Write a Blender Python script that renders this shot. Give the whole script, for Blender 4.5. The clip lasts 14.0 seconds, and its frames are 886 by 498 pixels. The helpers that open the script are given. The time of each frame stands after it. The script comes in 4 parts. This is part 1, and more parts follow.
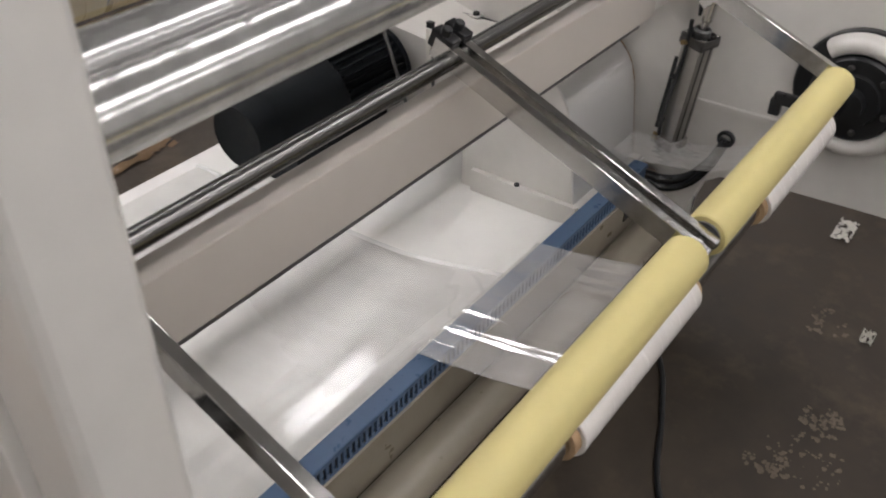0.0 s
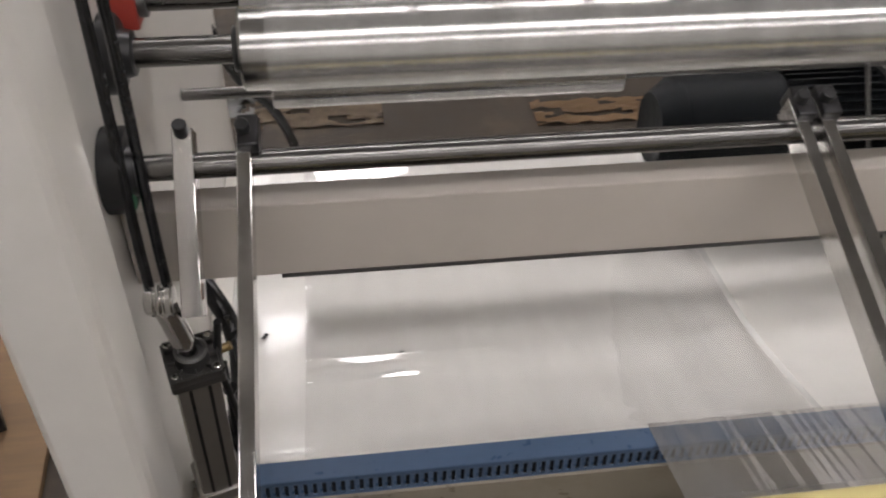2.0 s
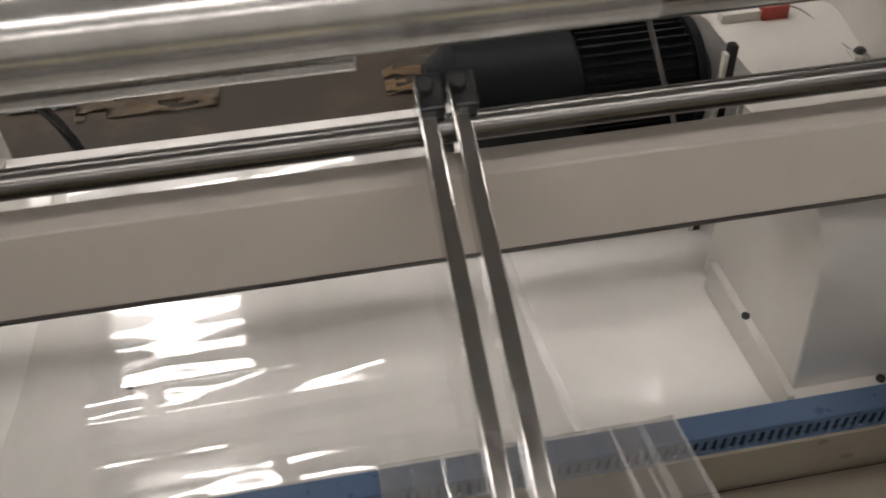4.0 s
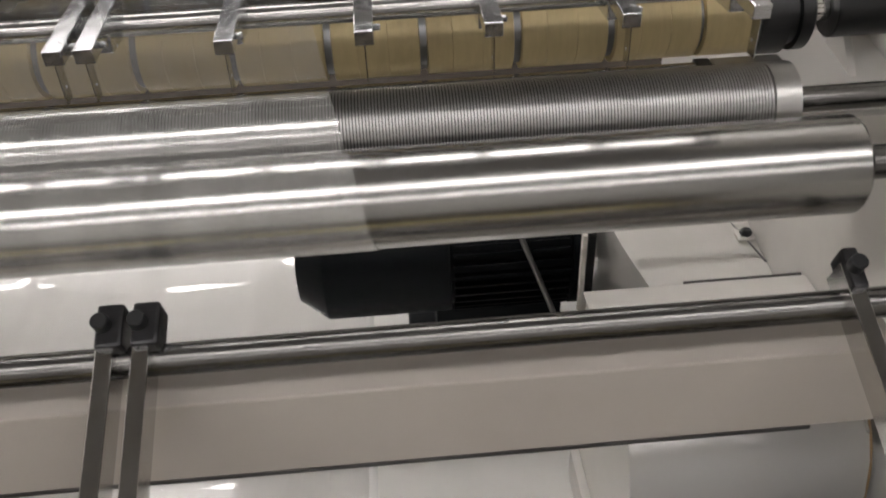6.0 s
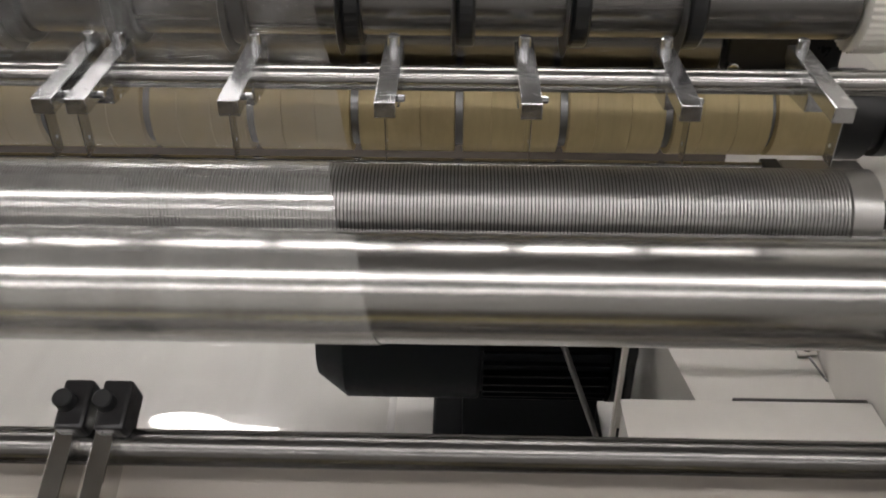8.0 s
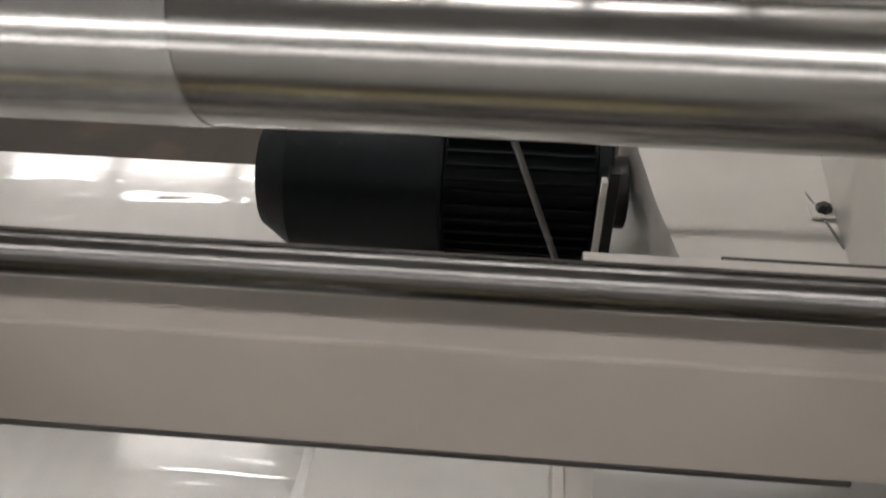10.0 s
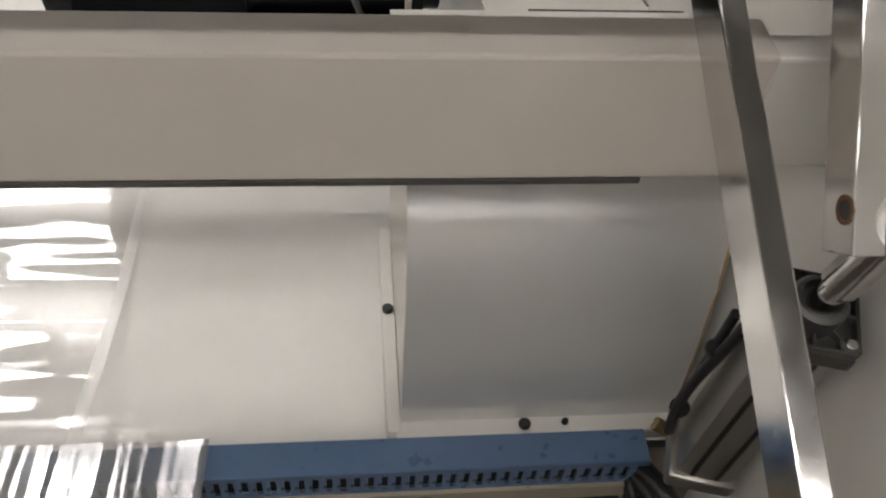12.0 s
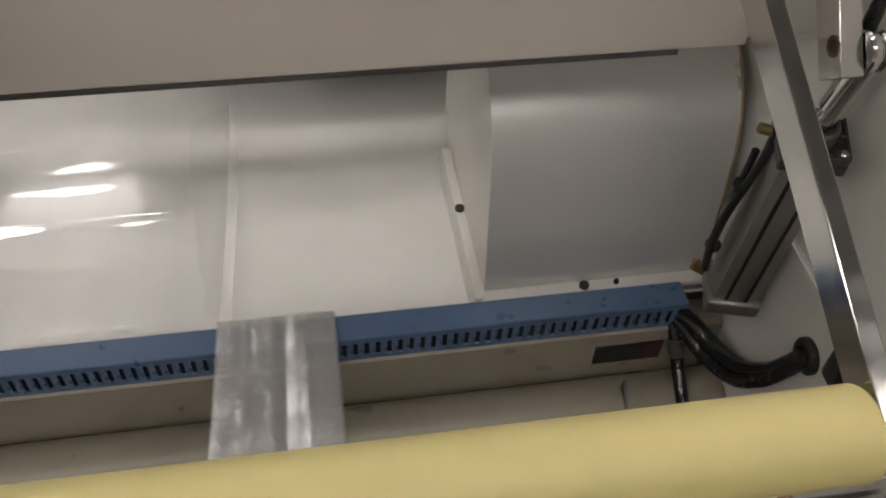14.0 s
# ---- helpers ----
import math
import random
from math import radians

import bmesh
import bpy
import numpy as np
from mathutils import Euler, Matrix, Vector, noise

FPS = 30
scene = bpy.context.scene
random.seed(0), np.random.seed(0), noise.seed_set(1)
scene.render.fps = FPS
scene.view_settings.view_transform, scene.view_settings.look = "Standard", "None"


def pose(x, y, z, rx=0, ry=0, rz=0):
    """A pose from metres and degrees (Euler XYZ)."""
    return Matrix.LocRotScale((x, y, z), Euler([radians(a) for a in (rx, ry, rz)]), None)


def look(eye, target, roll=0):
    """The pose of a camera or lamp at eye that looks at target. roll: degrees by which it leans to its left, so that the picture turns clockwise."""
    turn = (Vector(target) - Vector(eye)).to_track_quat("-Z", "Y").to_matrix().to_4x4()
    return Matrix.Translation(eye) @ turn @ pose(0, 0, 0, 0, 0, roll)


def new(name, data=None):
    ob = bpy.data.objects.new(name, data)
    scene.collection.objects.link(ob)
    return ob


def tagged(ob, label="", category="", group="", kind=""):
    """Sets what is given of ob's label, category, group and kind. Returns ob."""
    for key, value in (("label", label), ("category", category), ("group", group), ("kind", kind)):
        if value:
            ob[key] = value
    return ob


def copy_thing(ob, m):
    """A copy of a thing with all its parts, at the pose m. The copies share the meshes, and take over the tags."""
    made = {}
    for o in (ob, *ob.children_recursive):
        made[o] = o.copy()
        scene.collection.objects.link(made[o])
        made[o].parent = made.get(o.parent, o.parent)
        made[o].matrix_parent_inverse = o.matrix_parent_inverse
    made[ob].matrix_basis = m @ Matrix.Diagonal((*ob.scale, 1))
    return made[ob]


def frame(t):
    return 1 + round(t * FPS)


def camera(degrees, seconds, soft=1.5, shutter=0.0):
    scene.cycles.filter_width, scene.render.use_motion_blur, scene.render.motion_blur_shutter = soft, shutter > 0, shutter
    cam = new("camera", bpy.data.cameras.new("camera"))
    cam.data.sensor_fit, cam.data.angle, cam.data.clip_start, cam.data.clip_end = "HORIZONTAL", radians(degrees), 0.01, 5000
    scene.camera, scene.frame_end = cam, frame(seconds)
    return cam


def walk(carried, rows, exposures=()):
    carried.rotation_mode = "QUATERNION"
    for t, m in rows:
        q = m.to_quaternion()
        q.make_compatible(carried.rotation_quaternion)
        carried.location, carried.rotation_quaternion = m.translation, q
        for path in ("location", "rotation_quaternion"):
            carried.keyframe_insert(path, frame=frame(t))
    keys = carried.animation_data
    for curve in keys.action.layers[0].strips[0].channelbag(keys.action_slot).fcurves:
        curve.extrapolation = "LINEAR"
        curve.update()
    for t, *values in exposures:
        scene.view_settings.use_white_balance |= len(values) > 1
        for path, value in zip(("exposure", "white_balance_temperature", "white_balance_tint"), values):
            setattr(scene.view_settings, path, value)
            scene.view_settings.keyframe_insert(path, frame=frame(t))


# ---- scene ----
cam = camera(53.22, 14.0, soft=1.9, shutter=0.25)
PATH = [
    (0, look((-0.3539, -0.7145, 1.5538), (0.2953, -0.2396, 0.9596), 0.51)),
    (0.5, look((-0.1912, -0.9065, 1.5772), (0.3362, -0.3084, 0.9738), 0.26)),
    (1, look((-0.0777, -0.9537, 1.5662), (0.3304, -0.2701, 0.9609), -0.51)),
    (1.5, look((0.0205, -0.8819, 1.5480), (0.3026, -0.1450, 0.9338), 2.69)),
    (2, look((0.0988, -0.8339, 1.5477), (0.2101, -0.0682, 0.9142), 1.29)),
    (2.5, look((0.2399, -0.8204, 1.5525), (0.1804, -0.0419, 0.9277), -3.24)),
    (3, look((0.3620, -0.7727, 1.5325), (0.2970, -0.0025, 0.8979), -6.38)),
    (3.5, look((0.4182, -0.7108, 1.4811), (0.4986, 0.0394, 0.8248), -3.46)),
    (4, look((0.5457, -0.6798, 1.4747), (0.6543, 0.0514, 0.8012), -2.45)),
    (6.5, look((0.9289, -0.5703, 1.5656), (0.9520, 0.2447, 0.9867), -2.05)),
    (7, look((0.9331, -0.5664, 1.5694), (0.9426, 0.2667, 1.0164), -1.35)),
    (9.5, look((1.0086, -0.3693, 1.3755), (0.9537, 0.4353, 0.7844), 1.01)),
    (10, look((1.0589, -0.3851, 1.3451), (0.9915, 0.3782, 0.7027), 0.14)),
    (10.5, look((1.0565, -0.3981, 1.3195), (1.0292, 0.3208, 0.6249), 1.83)),
    (11, look((1.0502, -0.4043, 1.2938), (1.0771, 0.2835, 0.5684), 4.22)),
    (11.5, look((1.0762, -0.4242, 1.2758), (1.1415, 0.2508, 0.5408), 4.84)),
    (12, look((1.0981, -0.4412, 1.2678), (1.2025, 0.2113, 0.5173), 5.93)),
    (12.5, look((1.1310, -0.4664, 1.2604), (1.2492, 0.1651, 0.4941), 6.36)),
    (13, look((1.1360, -0.4994, 1.2747), (1.2467, 0.1161, 0.4945), 4.83)),
    (13.5, look((1.0465, -0.5809, 1.2977), (1.1662, 0.0362, 0.5200), 2.69)),
    (14, look((0.9597, -0.6569, 1.3377), (1.0850, -0.0082, 0.5870), 2.87)),
]
walk(cam, PATH, exposures=[(0.0, -0.16, 6450, 14), (1.0, 0.09, 6450, 15), (2.0, -0.22, 6600, 15), (3.0, -0.34, 6750, 14), (3.5, -0.43, 6800, 13), (4.2, -0.55, 6900, 14), (6.5, -0.4, 6600, 13), (7.2, -0.42, 6650, 13), (9.5, -0.65, 6650, 13), (10.5, -0.17, 6750, 12), (11.0, 0.17, 6750, 13), (12.0, -0.26, 6750, 12), (12.5, -0.2, 6900, 14), (13.5, -0.48, 6850, 13), (14.0, -0.55, 6850, 13)])

# ---- light: a factory hall at night, lit by rows of ceiling panels ----
world = bpy.data.worlds.new("hall_air")
scene.world = world
world.use_nodes = True
world.node_tree.nodes["Background"].inputs[0].default_value = (0.95, 0.97, 1.0, 1)
world.node_tree.nodes["Background"].inputs[1].default_value = 0.03
scene.view_settings.exposure = 0.0

FLOOR = 0.10
CEIL = 3.40


# ---- small helpers ----
def bm_new():
    return bmesh.new()


def finish(bm, smooth=None):
    me = bpy.data.meshes.new("part")
    bmesh.ops.recalc_face_normals(bm, faces=bm.faces)
    if smooth is not None:
        for f in bm.faces:
            f.smooth = True
        for e in bm.edges:
            if len(e.link_faces) == 2 and e.calc_face_angle(0) > radians(smooth):
                e.smooth = False
    bm.to_mesh(me)
    bm.free()
    return me


def part(name, bm, material, parent, label="", smooth=20):
    ob = new(name, finish(bm, smooth))
    ob.data.materials.append(material)
    if parent is not None:
        ob.parent = parent
    if label:
        tagged(ob, label)
    return ob


def thing(name, label, category, group="", kind="", at=(0, 0, 0)):
    ob = new(name)
    ob.location = at
    return tagged(ob, label, category, group, kind)


def box(bm, x0, x1, y0, y1, z0, z1, bevel=0.0, m=None, seg=2):
    r = bmesh.ops.create_cube(bm, size=1)
    vs = r["verts"]
    bmesh.ops.scale(bm, vec=(x1 - x0, y1 - y0, z1 - z0), verts=vs)
    bmesh.ops.translate(bm, vec=((x0 + x1) / 2, (y0 + y1) / 2, (z0 + z1) / 2), verts=vs)
    if bevel:
        es = list({e for v in vs for e in v.link_edges})
        g = bmesh.ops.bevel(bm, geom=es, offset=bevel, segments=seg, affect="EDGES", profile=0.5)
        vs = list({v for f in g["faces"] for v in f.verts} | {v for v in vs if v.is_valid})
        seen, todo = set(vs), list(vs)
        while todo:
            for e in todo.pop().link_edges:
                for v in e.verts:
                    if v not in seen:
                        seen.add(v)
                        todo.append(v)
        vs = list(seen)
    if m is not None:
        bmesh.ops.transform(bm, matrix=m, verts=vs)
    return vs


def lathe(bm, prof, seg=48, m=None, caps=True):
    """Turn a profile of (along, radius) round the x axis."""
    rings = []
    vs = []
    for a, r in prof:
        ring = [bm.verts.new((a, r * math.cos(2 * math.pi * k / seg), r * math.sin(2 * math.pi * k / seg))) for k in range(seg)]
        rings.append(ring)
        vs += ring
    for p, q in zip(rings, rings[1:]):
        for k in range(seg):
            bm.faces.new((p[k], p[(k + 1) % seg], q[(k + 1) % seg], q[k]))
    if caps:
        bm.faces.new(rings[0][::-1])
        bm.faces.new(rings[-1])
    if m is not None:
        bmesh.ops.transform(bm, matrix=m, verts=vs)
    return vs


def rod(bm, x0, x1, y, z, r, seg=40, bev=0.0015):
    return lathe(bm, [(x0, r - bev), (x0 + bev, r), (x1 - bev, r), (x1, r - bev)], seg, Matrix.Translation((0, y, z)))


def between(p, q):
    """A pose whose x axis runs from p to q."""
    p, q = Vector(p), Vector(q)
    return Matrix.Translation(p) @ (q - p).to_track_quat("X", "Z").to_matrix().to_4x4()


def stick(bm, p, q, r, seg=24, bev=0.001):
    n = (Vector(q) - Vector(p)).length
    return lathe(bm, [(0, r - bev), (bev, r), (n - bev, r), (n, r - bev)], seg, between(p, q))


def prism(bm, prof, x0, x1):
    """A closed outline of (y, z) drawn out from x0 to x1."""
    a = [bm.verts.new((x0, y, z)) for y, z in prof]
    b = [bm.verts.new((x1, y, z)) for y, z in prof]
    n = len(prof)
    for k in range(n):
        bm.faces.new((a[k], a[(k + 1) % n], b[(k + 1) % n], b[k]))
    bm.faces.new(a[::-1])
    bm.faces.new(b)
    return a + b


def sheet(prof, t):
    """A closed outline for a bent sheet of thickness t along the open line prof."""
    out = []
    for k, (y, z) in enumerate(prof):
        a = Vector(prof[max(k - 1, 0)])
        b = Vector(prof[min(k + 1, len(prof) - 1)])
        d = (b - a).normalized()
        out.append((y + d.y * t, z - d.x * t))
    return list(prof) + out[::-1]


def hose(name, pts, r, material, parent, label="", rings=False):
    cu = bpy.data.curves.new("hose", "CURVE")
    cu.dimensions = "3D"
    sp = cu.splines.new("BEZIER")
    sp.bezier_points.add(len(pts) - 1)
    for bp, p in zip(sp.bezier_points, pts):
        bp.co = p
        bp.handle_left_type = bp.handle_right_type = "AUTO"
    cu.bevel_depth, cu.bevel_resolution, cu.resolution_u = r, 4, 10
    cu.use_fill_caps = True
    tmp = bpy.data.objects.new("tmp", cu)
    me = bpy.data.meshes.new_from_object(tmp)
    bpy.data.objects.remove(tmp)
    for f in me.polygons:
        f.use_smooth = True
    ob = new(name, me)
    me.materials.clear()
    me.materials.append(material)
    if parent is not None:
        ob.parent = parent
    if label:
        tagged(ob, label)
    return ob


def fine(prof, n):
    out = []
    for (a, b), (c, d) in zip(prof, prof[1:]):
        out += [(a + (c - a) * k / n, b + (d - b) * k / n) for k in range(n)]
    return out + [prof[-1]]


def arc(cy, cz, r, a0, a1, n):
    return [(cy + r * math.cos(radians(a0 + (a1 - a0) * k / n)), cz + r * math.sin(radians(a0 + (a1 - a0) * k / n))) for k in range(n + 1)]


# ---- materials ----
def mat(name, col, rough, metal=0.0, noise_scale=40.0, vary=0.08, bump=0.0, bump_scale=200.0, rough_vary=0.08, stretch=(1, 1, 1), coat=0.0, spec=0.5, dirt=0.0, dirt_col=(0.1, 0.08, 0.06)):
    m = bpy.data.materials.new(name)
    m.use_nodes = True
    nt = m.node_tree
    b = nt.nodes["Principled BSDF"]
    b.inputs["Metallic"].default_value = metal
    b.inputs["Coat Weight"].default_value = coat
    b.inputs["Coat Roughness"].default_value = 0.06
    b.inputs["Specular IOR Level"].default_value = spec
    co = nt.nodes.new("ShaderNodeTexCoord")
    mp = nt.nodes.new("ShaderNodeMapping")
    mp.inputs["Scale"].default_value = stretch
    nt.links.new(co.outputs["Object"], mp.inputs["Vector"])
    big = nt.nodes.new("ShaderNodeTexNoise")
    big.inputs["Scale"].default_value = noise_scale * 0.12
    big.inputs["Detail"].default_value = 4
    fine = nt.nodes.new("ShaderNodeTexNoise")
    fine.inputs["Scale"].default_value = noise_scale
    fine.inputs["Detail"].default_value = 6
    for n in (big, fine):
        nt.links.new(mp.outputs["Vector"], n.inputs["Vector"])
    mixv = nt.nodes.new("ShaderNodeMath")
    mixv.operation = "ADD"
    nt.links.new(big.outputs["Fac"], mixv.inputs[0])
    nt.links.new(fine.outputs["Fac"], mixv.inputs[1])
    mr = nt.nodes.new("ShaderNodeMapRange")
    mr.inputs["From Min"].default_value, mr.inputs["From Max"].default_value = 0.6, 1.4
    mr.inputs["To Min"].default_value, mr.inputs["To Max"].default_value = 1 - vary, 1 + vary
    nt.links.new(mixv.outputs[0], mr.inputs["Value"])
    hsv = nt.nodes.new("ShaderNodeHueSaturation")
    hsv.inputs["Color"].default_value = (*col, 1)
    nt.links.new(mr.outputs[0], hsv.inputs["Value"])
    colour = hsv.outputs[0]
    if dirt:
        dn = nt.nodes.new("ShaderNodeTexNoise")
        dn.inputs["Scale"].default_value = noise_scale * 0.3
        dn.inputs["Detail"].default_value = 8
        dn.inputs["Roughness"].default_value = 0.7
        nt.links.new(co.outputs["Object"], dn.inputs["Vector"])
        dr = nt.nodes.new("ShaderNodeMapRange")
        dr.inputs["From Min"].default_value, dr.inputs["From Max"].default_value = 0.52, 0.72
        dr.inputs["To Min"].default_value, dr.inputs["To Max"].default_value = 0, dirt
        nt.links.new(dn.outputs["Fac"], dr.inputs["Value"])
        mx = nt.nodes.new("ShaderNodeMix")
        mx.data_type = "RGBA"
        nt.links.new(dr.outputs[0], mx.inputs[0])
        nt.links.new(colour, mx.inputs[6])
        mx.inputs[7].default_value = (*dirt_col, 1)
        colour = mx.outputs[2]
    nt.links.new(colour, b.inputs["Base Color"])
    rr = nt.nodes.new("ShaderNodeMapRange")
    rr.inputs["From Min"].default_value, rr.inputs["From Max"].default_value = 0.3, 0.7
    rr.inputs["To Min"].default_value, rr.inputs["To Max"].default_value = max(rough - rough_vary, 0.02), rough + rough_vary
    nt.links.new(fine.outputs["Fac"], rr.inputs["Value"])
    nt.links.new(rr.outputs[0], b.inputs["Roughness"])
    if bump:
        bn = nt.nodes.new("ShaderNodeTexNoise")
        bn.inputs["Scale"].default_value = bump_scale
        bn.inputs["Detail"].default_value = 3
        nt.links.new(mp.outputs["Vector"], bn.inputs["Vector"])
        bp = nt.nodes.new("ShaderNodeBump")
        bp.inputs["Strength"].default_value = bump
        bp.inputs["Distance"].default_value = 0.002
        nt.links.new(bn.outputs["Fac"], bp.inputs["Height"])
        nt.links.new(bp.outputs[0], b.inputs["Normal"])
    return m


WHITE = mat("white_machine_paint", (0.66, 0.64, 0.60), 0.32, noise_scale=25, vary=0.05, bump=0.05, bump_scale=300, coat=0.15, rough_vary=0.03)
DECK = mat("gloss_white_deck_paint", (0.73, 0.72, 0.69), 0.14, noise_scale=14, vary=0.05, bump=0.08, bump_scale=7, rough_vary=0.04, coat=0.4, dirt=0.1, dirt_col=(0.5, 0.48, 0.44))
BEAM = mat("beige_beam_paint", (0.52, 0.48, 0.435), 0.38, noise_scale=18, vary=0.04, bump=0.06, bump_scale=350, dirt=0.08, dirt_col=(0.3, 0.27, 0.24))
CHROME = mat("chromed_roller_steel", (0.43, 0.426, 0.412), 0.23, 1.0, noise_scale=60, vary=0.06, rough_vary=0.01, stretch=(0.2, 6, 6))
GROOVE = mat("turned_groove_steel", (0.45, 0.445, 0.43), 0.36, 1.0, noise_scale=60, vary=0.10, rough_vary=0.03)
ZINC = mat("zinc_plated_steel", (0.60, 0.61, 0.62), 0.20, 1.0, noise_scale=90, vary=0.16, rough_vary=0.08, bump=0.05)
STEEL = mat("polished_bar_steel", (0.63, 0.62, 0.60), 0.16, 1.0, noise_scale=60, vary=0.08, rough_vary=0.05)
SHAFT = mat("ground_shaft_steel", (0.19, 0.186, 0.18), 0.27, 1.0, noise_scale=50, vary=0.03, rough_vary=0.005, stretch=(0.15, 3, 3))
BLOCK = mat("blackened_steel", (0.035, 0.035, 0.037), 0.34, 0.6, noise_scale=80, vary=0.2, bump=0.05)
CAP = mat("dark_cast_cap", (0.075, 0.073, 0.07), 0.4, 0.5, noise_scale=80, vary=0.2, bump=0.1)
DULL = mat("dull_cast_steel", (0.20, 0.20, 0.20), 0.38, 0.9, noise_scale=80, vary=0.15, bump=0.1)
ALU = mat("anodised_cylinder_aluminium", (0.36, 0.345, 0.32), 0.36, 0.85, noise_scale=50, vary=0.08, bump=0.03)
GALV = mat("grey_guard_sheet", (0.66, 0.655, 0.64), 0.30, 0.45, noise_scale=10, vary=0.04, bump=0.03, bump_scale=6, rough_vary=0.03)
BLACK = mat("black_plastic", (0.012, 0.013, 0.014), 0.38, noise_scale=60, vary=0.2, bump=0.05)
MOTOR = mat("black_motor_enamel", (0.008, 0.010, 0.012), 0.5, noise_scale=60, vary=0.2, bump=0.06, spec=0.12, dirt=0.08, dirt_col=(0.02, 0.023, 0.027))
RUBBER = mat("glossy_black_hose", (0.012, 0.013, 0.014), 0.22, noise_scale=60, vary=0.2, bump=0.2, bump_scale=90)
BLUE = mat("blue_duct_plastic", (0.085, 0.145, 0.25), 0.34, noise_scale=60, vary=0.08, bump=0.03)
DARK = mat("duct_inside", (0.02, 0.025, 0.035), 0.7)
YELLOW = mat("yellow_silicone_rubber", (0.60, 0.515, 0.225), 0.55, noise_scale=40, vary=0.05, bump=0.04, bump_scale=400, dirt=0.1, dirt_col=(0.55, 0.45, 0.2))
TAN = mat("tan_rubber_ring", (0.52, 0.42, 0.22), 0.55, noise_scale=30, vary=0.12, stretch=(6, 1, 1), dirt=0.35, dirt_col=(0.26, 0.17, 0.07))
CREAM = mat("cream_enamel", (0.25, 0.222, 0.175), 0.34, noise_scale=20, vary=0.06, bump=0.04, dirt=0.45, dirt_col=(0.15, 0.12, 0.085))
NYLON = mat("white_nylon", (0.72, 0.70, 0.64), 0.45, noise_scale=50, vary=0.05)
CARD = mat("brown_core_card", (0.36, 0.24, 0.13), 0.8, noise_scale=80, vary=0.15, bump=0.2)
ROLLWHITE = mat("wound_film", (0.69, 0.66, 0.62), 0.22, noise_scale=20, vary=0.05, stretch=(12, 1, 1), coat=0.5)
RUST = mat("rusty_steel", (0.17, 0.085, 0.04), 0.6, 0.3, noise_scale=90, vary=0.3)
RED = mat("red_enamel", (0.42, 0.06, 0.045), 0.4)
MAROON = mat("maroon_label", (0.055, 0.018, 0.02), 0.5, vary=0.3)
GREEN = mat("green_bearing_paint", (0.02, 0.22, 0.09), 0.4)
BRASS = mat("brass_fitting", (0.30, 0.22, 0.11), 0.45, 1.0)
CONCRETE = mat("stained_workshop_floor", (0.034, 0.0265, 0.0195), 0.6, noise_scale=13, vary=0.5, bump=0.2, bump_scale=40, dirt=0.75, dirt_col=(0.085, 0.064, 0.042), spec=0.3)
HALL = mat("hall_wall_paint", (0.58, 0.57, 0.55), 0.7, noise_scale=2, vary=0.06)
CEILING = mat("hall_ceiling", (0.50, 0.50, 0.49), 0.8, noise_scale=2, vary=0.08)
DULLCARD = mat("dusty_paper", (0.17, 0.13, 0.09), 0.8, noise_scale=60, vary=0.3)
PALEPAPER = mat("pale_torn_paper", (0.52, 0.46, 0.36), 0.8, noise_scale=60, vary=0.15)
WRAP = mat("blue_grey_wrapping", (0.25, 0.29, 0.31), 0.18, noise_scale=20, vary=0.05, bump=0.3, bump_scale=14, coat=0.5)
DUST = mat("pale_floor_dust", (0.105, 0.085, 0.062), 0.85, noise_scale=120, vary=0.35)
LILAC = mat("lilac_grey_card", (0.24, 0.215, 0.25), 0.6, noise_scale=40, vary=0.1)
WOOD = mat("raw_board", (0.20, 0.125, 0.065), 0.7, noise_scale=12, vary=0.2, stretch=(1, 8, 8))


